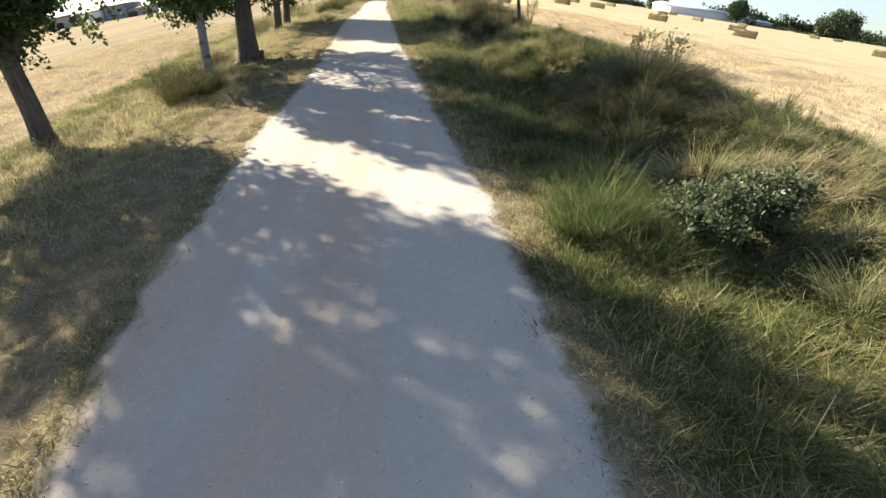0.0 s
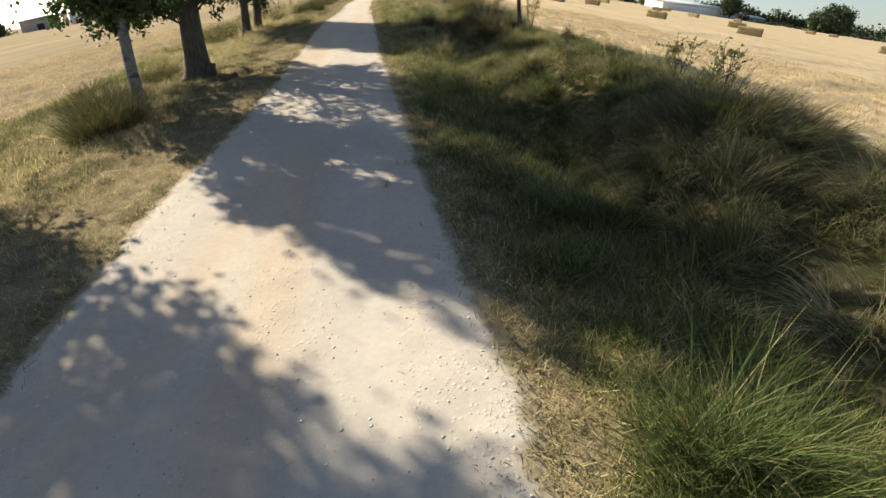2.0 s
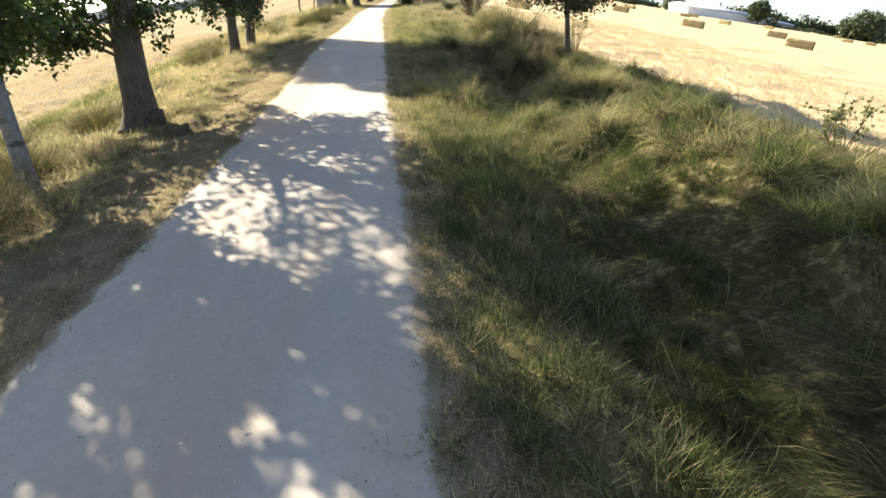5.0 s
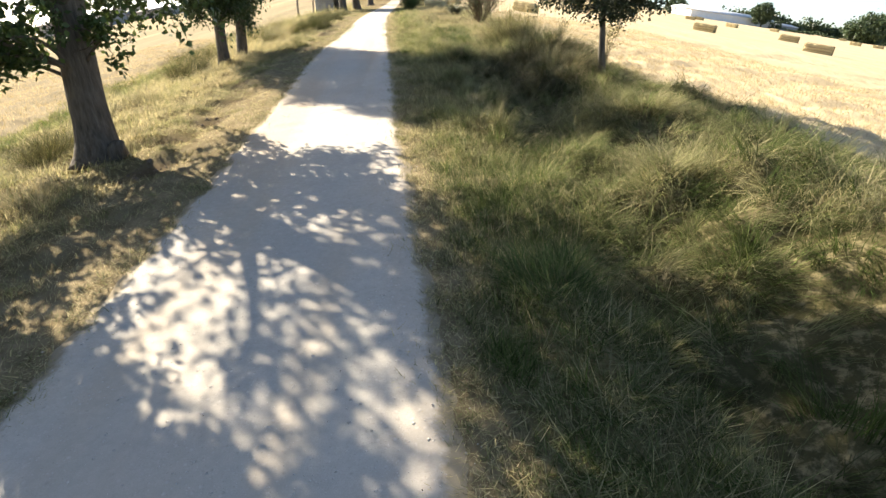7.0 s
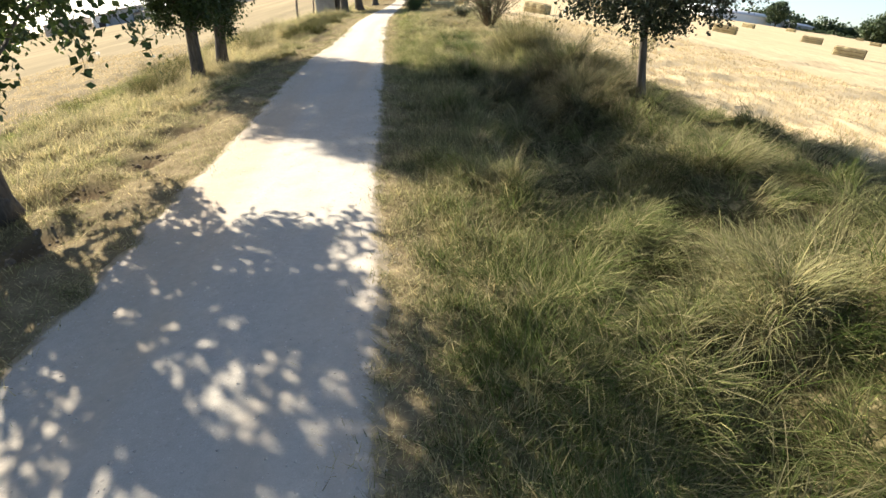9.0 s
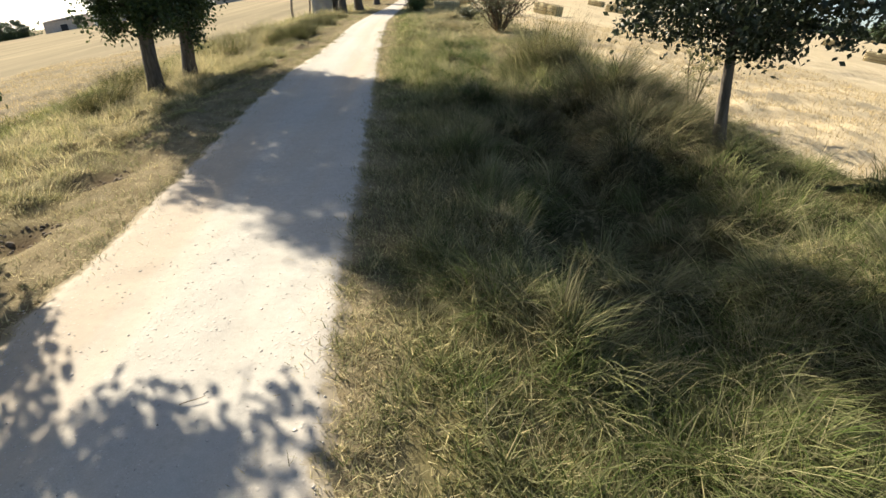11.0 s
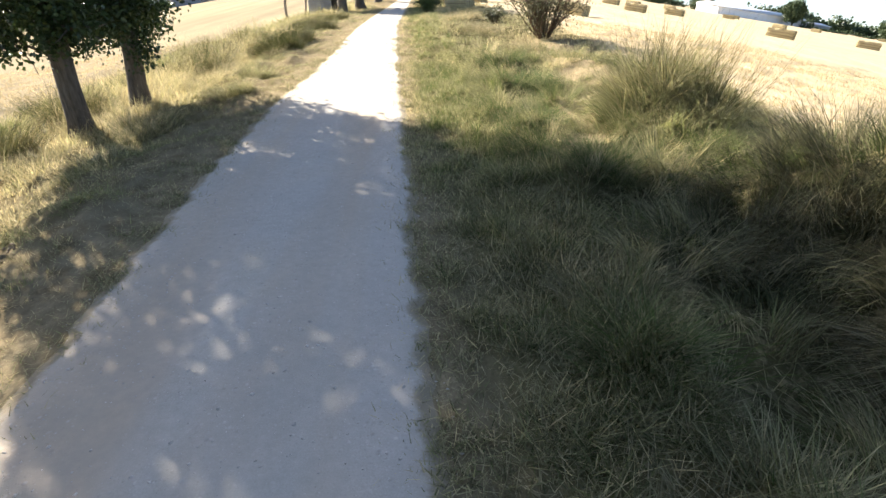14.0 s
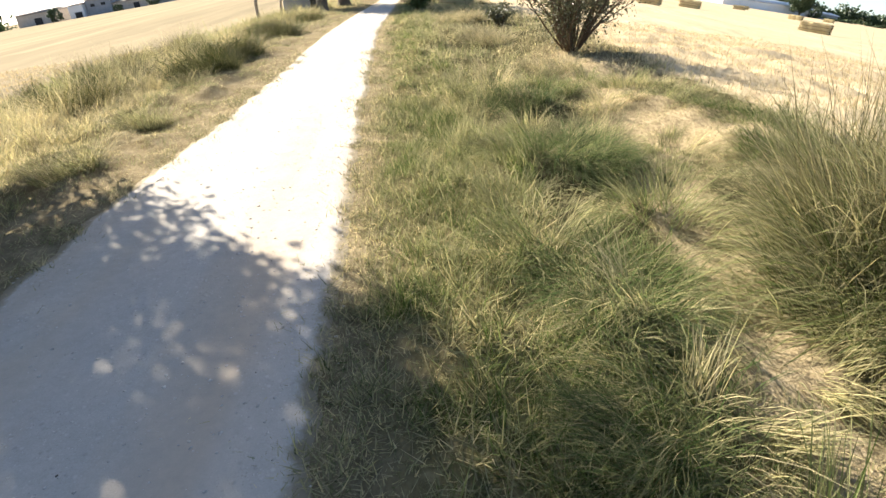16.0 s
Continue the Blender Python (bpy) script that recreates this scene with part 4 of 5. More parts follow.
# ---- tussocks ----
def tussock(name, x, y, wide, tall, n, dry, label, seed, droop=1.2, upright=0.25, segs=3, width=0.0048, mat=None, combed=False):
    r = np.random.default_rng(600 + seed)
    a = r.uniform(0, 2 * np.pi, n)
    q = np.sqrt(r.uniform(0, 1, n)) * wide
    px, py = x + np.cos(a) * q, y + np.sin(a) * q
    pz = height(px, py) - 0.02
    L = tall * r.uniform(0.35, 1.15, n) * (0.85 + 0.3 * wave(px, py, 0.4, 80 + seed))
    wind = r.normal(0, 0.55, 2)
    swirl = wave(px, py, 0.35, 60 + seed)
    az = np.arctan2(np.sin(a) * q / wide + r.normal(0, 0.8, n) + wind[1], np.cos(a) * q / wide + r.normal(0, 0.8, n) + wind[0]) + 0.7 * swirl
    lean = upright * r.uniform(0.1, 1.3, n) + 0.35 * q / wide
    dr = np.clip(dry + r.normal(0, 0.22, n), 0, 1)
    sheen = np.zeros(n)
    if combed:
        # locks of old grass that lie down over the hummock
        locks = max(8, n // 55)
        la, lq = r.uniform(0, 2 * np.pi, locks), np.sqrt(r.uniform(0, 1, locks)) * wide
        k = r.integers(0, locks, n)
        px, py = x + np.cos(la[k]) * lq[k] + r.normal(0, 0.035, n), y + np.sin(la[k]) * lq[k] + r.normal(0, 0.035, n)
        pz = height(px, py) - 0.02
        az = (la + r.normal(0, 0.55, locks))[k] + r.normal(0, 0.22, n)
        lean = 0.35 + (0.7 * lq / wide + r.normal(0, 0.18, locks))[k] + r.normal(0, 0.15, n)
        L = tall * r.uniform(0.6, 1.1, n) * r.uniform(0.7, 1.2, locks)[k]
        dr = np.clip(dry + r.normal(0, 0.2, locks)[k] + r.normal(0, 0.14, n), 0, 1)
        sheen = r.normal(0, 0.16, locks)[k]
    root = thing(name, None, None, label, "grass hummock" if combed else "weeds" if name == "weed_patch" else "grass tussock", "grass tussocks in the verges")
    root.location = (x, y, at(x, y))
    pos = np.stack([px - x, py - y, pz - at(x, y)], -1)
    bend, wid = droop * r.uniform(0.3, 1.3, n), width * r.uniform(0.6, 1.3, n)
    tone = np.clip(r.normal(0.48, 0.27, n) + 0.25 * wave(px, py, 0.25, 70 + seed) + sheen, 0, 1)
    cut = float(np.clip(np.median(dr), 0.2, 0.8))
    for piece, k in (("green_growth", dr < cut), ("dry_growth", dr >= cut)):
        b = Blades().add(pos[k], L[k], az[k], lean[k], bend[k], wid[k], segs, dr[k], tone[k])
        part(piece, b.mesh(piece), mat or GRASS, root, "fresh green blades" if piece == "green_growth" else "dry straw-coloured blades")
    return root


TUSSOCKS = [
    # right verge
    ("rush_tussock", 1.25, 3.35, 0.26, 0.58, 1700, 0.10, "bright green upright rush tuft beside the track", 0.4, 0.34, REED),
    ("rush_tussock", 1.55, 2.95, 0.28, 0.46, 1500, 0.22, "yellow-green drooping rush tuft in the verge", 0.7, 0.5, REED),
    ("grass_tussock", 1.0, 2.75, 0.34, 0.22, 1500, 0.0, "fresh bright green low grass beside the track", 1.0, 0.5, GRASS),
    ("grass_tussock", 1.35, 2.3, 0.36, 0.22, 1500, 0.04, "fresh green low grass in the verge", 1.0, 0.5, GRASS),
    ("grass_tussock", 2.1, 2.35, 0.5, 0.34, 2000, 0.2, "lit yellow-green bent grass before the herb bushes", 1.3, 0.5, GRASS),
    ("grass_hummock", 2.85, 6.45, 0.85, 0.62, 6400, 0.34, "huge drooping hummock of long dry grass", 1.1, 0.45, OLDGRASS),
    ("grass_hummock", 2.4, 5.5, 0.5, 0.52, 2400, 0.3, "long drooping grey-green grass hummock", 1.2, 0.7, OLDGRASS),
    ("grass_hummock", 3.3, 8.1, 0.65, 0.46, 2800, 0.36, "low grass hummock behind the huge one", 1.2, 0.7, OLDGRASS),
    ("grass_tussock", 3.45, 5.1, 0.5, 0.5, 1800, 0.72, "straw-coloured drooping grass heap by the field", 1.9, 0.5, GRASS),
    ("grass_tussock", 3.15, 3.9, 0.45, 0.36, 1600, 0.97, "dry orange-straw grass beside the herb bushes", 1.3, 0.5, GRASS),
    ("grass_tussock", 3.9, 4.6, 0.5, 0.36, 1500, 0.97, "dry orange-straw grass at the stubble edge", 1.3, 0.5, GRASS),
    ("grass_tussock", 2.95, 2.75, 0.45, 0.38, 1600, 0.5, "pale green and straw bent grass in sunlight", 1.4, 0.5, GRASS),
    ("rush_tussock", 1.4, 5.8, 0.24, 0.42, 1100, 0.25, "dark rush tuft in tree shade", 0.8, 0.35, REED),
    ("rush_tussock", 0.95, 9.6, 0.26, 0.42, 1400, 0.10, "dark green rush tuft close to the track", 0.8, 0.35, REED),
    ("grass_tussock", 1.7, 10.6, 0.6, 0.48, 2600, 0.22, "soft green bent grass heap", 1.8, 0.5, GRASS),
    ("grass_tussock", 2.5, 11.2, 0.6, 0.45, 2200, 0.45, "soft bent grass heap in the verge", 1.8, 0.5, GRASS),
    ("grass_tussock", 3.2, 10.3, 0.55, 0.5, 2000, 0.55, "pale bent grass heap near the stubble", 1.6, 0.4, GRASS),
    ("grass_tussock", 1.6, 12.5, 0.55, 0.5, 2800, 0.24, "bright green and straw tussock in sunlight", 1.9, 0.55, GRASS),
    ("grass_tussock", 2.2, 13.1, 0.5, 0.5, 2000, 0.52, "drooping grass tussock before the mound", 1.8, 0.5, GRASS),
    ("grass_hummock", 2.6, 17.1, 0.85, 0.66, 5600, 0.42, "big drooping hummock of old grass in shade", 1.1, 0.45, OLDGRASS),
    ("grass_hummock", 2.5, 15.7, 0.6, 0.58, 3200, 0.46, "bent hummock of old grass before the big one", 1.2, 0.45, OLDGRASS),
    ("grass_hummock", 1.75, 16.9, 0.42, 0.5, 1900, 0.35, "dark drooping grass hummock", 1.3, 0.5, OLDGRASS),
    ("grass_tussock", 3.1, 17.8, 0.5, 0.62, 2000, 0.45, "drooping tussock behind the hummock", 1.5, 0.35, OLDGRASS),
    ("rush_tussock", 0.75, 15.9, 0.22, 0.42, 900, 0.3, "dark rush tuft at the mown edge", 0.8, 0.35, REED),
    ("rush_tussock", 1.25, 18.0, 0.28, 0.5, 1400, 0.25, "dark green rush tuft in shade", 0.9, 0.35, REED),
    ("grass_tussock", 2.35, 19.85, 0.42, 0.95, 2600, 0.50, "tall straw and green grass clump with seed stalks", 0.95, 0.32, GRASS),
    ("grass_tussock", 2.72, 19.45, 0.36, 0.80, 1900, 0.56, "straw and green grass clump beside the tall one", 1.15, 0.38, GRASS),
    ("grass_tussock", 2.05, 19.55, 0.34, 0.80, 1900, 0.34, "green drooping clump beside the tall one", 1.5, 0.42, GRASS),
    ("rush_tussock", 2.42, 19.95, 0.40, 1.12, 420, 0.55, "stiff upright seed stalks over the tall clump", 0.2, 0.14, RUSH),
    ("rush_tussock", 2.78, 19.5, 0.32, 0.98, 320, 0.6, "stiff brownish seed stalks beside the tall clump", 0.25, 0.16, RUSH),
    ("grass_hummock", 2.4, 19.4, 0.52, 0.55, 1500, 0.42, "bent-over pale grass on the tall clump", 1.0, 0.5, GRASS),
    ("grass_tussock", 2.4, 19.05, 0.4, 0.5, 1700, 0.5, "drooping foot of the tall grass clump", 1.8, 0.6, GRASS),
    ("rush_tussock", 1.02, 19.75, 0.34, 0.50, 2000, 0.16, "blue-green lying grass tussock", 1.9, 0.5, REED),
    ("rush_tussock", 0.95, 18.9, 0.32, 0.46, 1800, 0.24, "blue-green and straw lying tussock", 1.9, 0.5, REED),
    ("rush_tussock", 1.35, 21.6, 0.36, 0.67, 2100, 0.15, "blue-green bent grass tussock", 1.9, 0.5, REED),
    ("rush_tussock", 1.15, 23.4, 0.34, 0.63, 1800, 0.2, "green bent grass tussock in sunlight", 1.7, 0.5, REED),
    ("grass_tussock", 1.9, 25.3, 0.4, 0.45, 1300, 0.8, "pale straw tussock beside the thorn bush", 1.4, 0.4, GRASS),
    ("grass_tussock", 1.4, 28.5, 0.5, 0.6, 1500, 0.85, "pale straw tussock in open sun", 1.2, 0.35, GRASS),
    ("grass_tussock", 1.2, 32.5, 0.6, 0.6, 1500, 0.85, "pale straw tussock far along the track", 1.2, 0.35, GRASS),
    # left verge
    ("rush_tussock", -3.5, 9.2, 0.40, 0.78, 2600, 0.32, "tall olive rush tuft by the slim tree", 0.8, 0.3, RUSH),
    ("rush_tussock", -3.8, 9.9, 0.42, 0.78, 2600, 0.35, "tall olive rush tuft beside pale bark", 0.8, 0.3, RUSH),
    ("rush_tussock", -4.3, 11.6, 0.3, 0.6, 1400, 0.4, "olive rush tuft between two trees", 0.8, 0.3, RUSH),
    ("rush_tussock", -4.7, 14.0, 0.36, 0.65, 1700, 0.4, "yellow-green rush tuft at the field edge", 0.8, 0.3, RUSH),
    ("rush_tussock", -5.2, 20.3, 0.4, 0.8, 1900, 0.4, "olive rush tuft by the paired trees", 0.8, 0.3, RUSH),
    ("grass_tussock", -3.55, 20.6, 0.42, 0.45, 1700, 0.7, "dense dry tussock at a tree's foot", 1.3, 0.4, GRASS),
    ("rush_tussock", -5.3, 22.2, 0.4, 0.8, 1900, 0.45, "olive rush tuft behind the paired trees", 0.8, 0.3, RUSH),
    ("grass_tussock", -2.85, 22.0, 0.25, 0.38, 900, 0.5, "small yellow-green tussock on the bank", 1.0, 0.35, GRASS),
    ("grass_tussock", -2.95, 23.6, 0.28, 0.42, 1100, 0.45, "small green tussock on the bank", 1.0, 0.35, GRASS),
    ("rush_tussock", -4.6, 25.4, 0.48, 0.8, 2200, 0.4, "olive rush clump in the ditch", 0.8, 0.3, RUSH),
    ("rush_tussock", -4.9, 27.0, 0.5, 0.85, 2200, 0.4, "olive rush clump among pale grass", 0.8, 0.3, RUSH),
    ("rush_tussock", -3.25, 26.5, 0.5, 0.8, 2600, 0.22, "dark green rush clump on the bank", 0.8, 0.3, RUSH),
    ("rush_tussock", -3.35, 28.2, 0.5, 0.8, 2400, 0.22, "dark green rush clump along the bank", 0.8, 0.3, RUSH),
    ("rush_tussock", -4.7, 29.6, 0.5, 0.85, 2000, 0.4, "olive rush clump by the stubble", 0.8, 0.3, RUSH),
    ("rush_tussock", -3.3, 31.5, 0.55, 0.75, 2000, 0.28, "green rush clump near the far trees", 0.8, 0.3, RUSH),
    ("rush_tussock", -4.3, 33.5, 0.45, 0.65, 1400, 0.35, "green rush clump far along the bank", 0.8, 0.3, RUSH),
    ("rush_tussock", -3.4, 36.0, 0.5, 0.65, 1400, 0.35, "dull green rush clump far along the bank", 0.8, 0.3, RUSH),
    ("rush_tussock", -4.6, 38.5, 0.5, 0.7, 1400, 0.35, "dull rush clump near the concrete block", 0.8, 0.3, RUSH),
]
for k, (name, x, y, wide, tall, n, dry, label, droop, upright, mat) in enumerate(TUSSOCKS):
    tussock(name, x, y, wide, tall * 0.88, int(n * (1.6 if mat is REED else 1.3)), dry + 0.03, label, k, droop, upright, width=0.0035 if mat is REED else 0.0048, mat=mat, combed=name == "grass_hummock")

# smaller soft tussocks between the named ones
small = np.random.default_rng(77)
for k in range(34):
    y = 8.4 + 7.0 * (k + small.uniform(-0.4, 0.4)) / 20 if k < 20 else 17.2 + 7.5 * (k - 20) / 14
    x = small.uniform(1.15, 4.4) if k < 20 else small.uniform(0.75, 3.3)
    if abs(x - 1.58 - 0.17 * (y - 19.8)) < 0.4 and y > 18:
        x += 0.75
    tussock("grass_tussock", x, y, small.uniform(0.2, 0.36), small.uniform(0.3, 0.46), 950, small.uniform(0.12, 0.42), "small soft yellow-green tussock in the broad verge", 50 + k, 1.5, 0.4, mat=GRASS)

# pale dry tufts on the tree-lined bank, dark rushes and yellow-green weeds along its field edge
for k in range(34):
    y = 7.5 + 24.5 * (k + small.uniform(-0.4, 0.4)) / 34
    x = left_edge(y) - small.uniform(1.0, 3.6)
    if is_bare(np.array([x]), np.array([y]))[0] > 0.3:
        x -= 0.6
    tussock("grass_tussock", x, y, small.uniform(0.22, 0.42), small.uniform(0.28, 0.48), 520, small.uniform(0.68, 0.95), "pale dry straw-coloured tuft on the bank", 90 + k, 1.1, 0.4, width=0.0058, mat=GRASS)
for k, (x, y, tall) in enumerate(((-6.2, 22.9, 0.6), (-5.8, 24.6, 0.5), (-6.0, 26.4, 0.55), (-6.0, 28.0, 0.65), (-5.9, 30.0, 0.65), (-5.7, 32.2, 0.6), (-5.75, 13.4, 0.5), (-4.75, 11.3, 0.55))):
    tussock("rush_tussock", x, y, 0.36, tall, 900, 0.35, "dull green rush tuft along the stubble edge", 130 + k, 0.7, 0.34, width=0.006, mat=RUSH)
for k in range(13):
    y = 9.5 + 12.5 * (k + small.uniform(-0.3, 0.3)) / 13
    tussock("weed_patch", field_left(y) + small.uniform(-0.1, 0.5), y, small.uniform(0.35, 0.6), small.uniform(0.18, 0.3), 620, small.uniform(0.05, 0.3), "low yellow-green weeds along the stubble edge", 140 + k, 1.2, 0.5, width=0.007, mat=WEED)


# ---- verge grass ----
def tufted(n, r, sample, size, each=26):
    """Positions drawn together into tufts; returns x, y and each blade's tuft values."""
    m = max(1, n // each)
    cx, cy = sample(m)
    k = r.integers(0, m, n)
    spread = size * r.uniform(0.5, 1.3, m)[k]
    loose = r.uniform(0, 1, n) < 0.3
    lx, ly = sample(n)
    x = np.where(loose, lx, cx[k] + r.normal(0, 1, n) * spread)
    y = np.where(loose, ly, cy[k] + r.normal(0, 1, n) * spread)
    out = np.arctan2(y - cy[k], x - cx[k])
    return x, y, out, r.normal(0, 1, m)[k], r.uniform(0.45, 1.55, m)[k]


# how dry the long grass is along the track
DRY_Y, DRY_V = [0, 3, 5, 8, 14.5, 18, 20, 30], [0.30, 0.28, 0.24, 0.13, 0.44, 0.54, 0.40, 0.7]
# blade tone along the track: tree shade painted in darker, sunlit stretches paler
SHADE_TONE_Y, SHADE_TONE_V = [1, 4, 5.2, 8.5, 10.5, 12, 13.5, 15, 17.5, 19], [0.27, 0.22, -0.06, -0.20, -0.16, -0.02, 0.08, -0.08, -0.06, 0.14]


def right_verge():
    r = np.random.default_rng(900)
    b = Blades()
    # mown strip
    for n, y0, y1, w in ((140000, 0.8, 12, 0.0062), (155000, 12, 24, 0.0062), (36000, 24, 44, 0.011)):
        def mown(m):
            y = r.uniform(y0, y1, m)
            return right_edge(y) - 0.08 + 1.3 * r.uniform(0, 1, m) ** 1.15, y
        x, y, out, mood, big = tufted(n, r, mown, 0.05)
        d = x - right_edge(y)
        lush = wave(x, y, 0.9, 31) + 0.6 * wave(x, y, 0.3, 32)
        keep = (r.uniform(0, 1, n) < (0.4 + 0.6 * step(d, 0.0, 0.22)) * (0.72 + 0.28 * lush)) & (d > -0.10)
        x, y, d, lush, out, mood, big = (a[keep] for a in (x, y, d, lush, out, mood, big))
        n = len(x)
        L = (0.035 + 0.03 * step(d, 0.0, 0.2) + 0.055 * step(d, 0.2, 0.9) + 0.02 * lush) * big * r.uniform(0.6, 1.6, n)
        dry = np.clip(0.74 - 0.40 * step(d, 0.02, 0.35) * np.interp(y, [12, 14.5, 17, 18.5], [1.0, 0.15, 0.2, 0.9]) - 0.18 * lush + 0.16 * mood + r.normal(0, 0.16, n), 0, 1)
        az = out + r.normal(0, 0.9, n)
        # tone also carries the trees' shade, lower near y 5 and y 15
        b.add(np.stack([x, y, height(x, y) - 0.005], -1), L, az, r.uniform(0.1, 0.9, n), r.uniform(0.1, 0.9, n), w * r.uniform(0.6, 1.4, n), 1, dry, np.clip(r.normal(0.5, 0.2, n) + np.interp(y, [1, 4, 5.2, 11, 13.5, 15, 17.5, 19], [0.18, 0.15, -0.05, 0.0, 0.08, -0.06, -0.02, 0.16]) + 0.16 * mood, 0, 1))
    # low undergrowth up to the stubble
    for n, y0, y1, w in ((60000, 0.8, 13, 0.0060), (56000, 13, 24, 0.0060), (30000, 24, 44, 0.013)):
        y = r.uniform(y0, y1, n)
        lo, hi = right_edge(y) + 0.75, field_right(y) + 0.15
        t = r.uniform(0, 1, n)
        x = lo + (hi - lo) * t
        lush = wave(x, y, 1.3, 33) + 0.5 * wave(x, y, 0.45, 34)
        keep = (r.uniform(0, 1, n) < 0.75 + 0.3 * lush) & (is_bare(x, y) < 0.5)
        x, y, t, lush = (a[keep] for a in (x, y, t, lush))
        n = len(x)
        flat = lane(x, y)
        dry = np.clip(np.interp(y, DRY_Y, DRY_V) + 0.3 * step(t, 0.7, 1.0) + 0.6 * flat - 0.16 * lush + r.normal(0, 0.18, n), 0, 1)
        L = np.interp(y, [20, 26], [0.10, 0.16]) * (1 + 0.3 * lush) * (1 - 0.4 * flat) * r.uniform(0.5, 1.5, n)
        b.add(np.stack([x, y, height(x, y) - 0.01], -1), L, r.uniform(0, 2 * np.pi, n), r.uniform(0.05, 0.9, n), r.uniform(0.2, 1.4, n), w * r.uniform(0.5, 1.2, n), 2 if y0 > 20 else 1, dry, np.clip(r.normal(0.45, 0.2, n) + np.interp(y, SHADE_TONE_Y, SHADE_TONE_V), 0, 1))
    # long bent grass in locks over the hummocks, with gaps between them
    ci, cj = (a.ravel() for a in np.meshgrid(np.arange(10), np.arange(1, 40)))
    hx, hy = (ci + HUM_X[ci, cj]) * CELL, (cj + HUM_Y[ci, cj]) * CELL
    t = (hx - right_edge(hy) - 0.7) / (field_right(hy) - right_edge(hy) - 0.7)
    keep = (t > 0) & (t < 1.0) & (is_bare(hx, hy) < 0.4) & (r.uniform(0, 1, len(hx)) > 0.8 * lane(hx, hy))
    hx, hy, t, ci, cj = (a[keep] for a in (hx, hy, t, ci, cj))
    m, each = len(hx), 20
    hr = HUM_R[ci, cj] * 1.25
    tall = (0.15 + 0.55 * HUM_H[ci, cj]) * r.uniform(0.8, 1.25, m) * np.interp(hy, [2, 6, 14, 18, 21], [0.9, 1.1, 1.15, 1.1, 1.0]) * (1 - 0.3 * step(t, 0.75, 1.0))
    hue = np.interp(hy, DRY_Y, DRY_V) + 0.22 * step(t, 0.72, 1.0) - 0.14 * wave(hx, hy, 1.3, 33) + r.normal(0, 0.13, m)
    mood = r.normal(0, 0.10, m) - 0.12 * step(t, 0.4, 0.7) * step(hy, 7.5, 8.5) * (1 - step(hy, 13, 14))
    # each hummock falls into locks, each lock into blades
    g = np.repeat(np.arange(m), each)
    la, lq = r.uniform(0, 2 * np.pi, m * each), np.sqrt(r.uniform(0, 1, m * each))
    lx, ly = hx[g] + np.cos(la) * lq * hr[g], hy[g] + np.sin(la) * lq * hr[g]
    laz = la + r.normal(0, 0.5, m * each) + 0.5 * wave(lx, ly, 1.6, 35)
    llean, llen = 0.15 + 0.75 * lq + r.normal(0, 0.16, m * each), tall[g] * r.lognormal(0, 0.25, m * each)
    lhue, lmood, ldroop = hue[g] + r.normal(0, 0.13, m * each), mood[g] + r.normal(0, 0.13, m * each), r.uniform(0.5, 1.5, m * each)
    k = np.repeat(np.arange(m * each), r.integers(20, 46, m * each))
    n = len(k)
    x, y = lx[k] + r.normal(0, 0.035, n), ly[k] + r.normal(0, 0.035, n)
    b.add(np.stack([x, y, height(x, y) - 0.015], -1), llen[k] * r.uniform(0.6, 1.4, n), laz[k] + r.normal(0, 0.3, n), llean[k] + r.normal(0, 0.14, n), ldroop[k] * r.uniform(0.6, 1.4, n), 0.0050 * r.uniform(0.5, 1.25, n), 3,
          np.clip(lhue[k] + r.normal(0, 0.14, n), 0, 1), np.clip(r.normal(0.48, 0.2, n) + lmood[k] + np.interp(y, SHADE_TONE_Y, SHADE_TONE_V), 0, 1))
    return thing("verge_grass", b.mesh("verge_grass"), GRASS, "green and straw-coloured rough grass of the broad verge", "grass", kind="stuff")


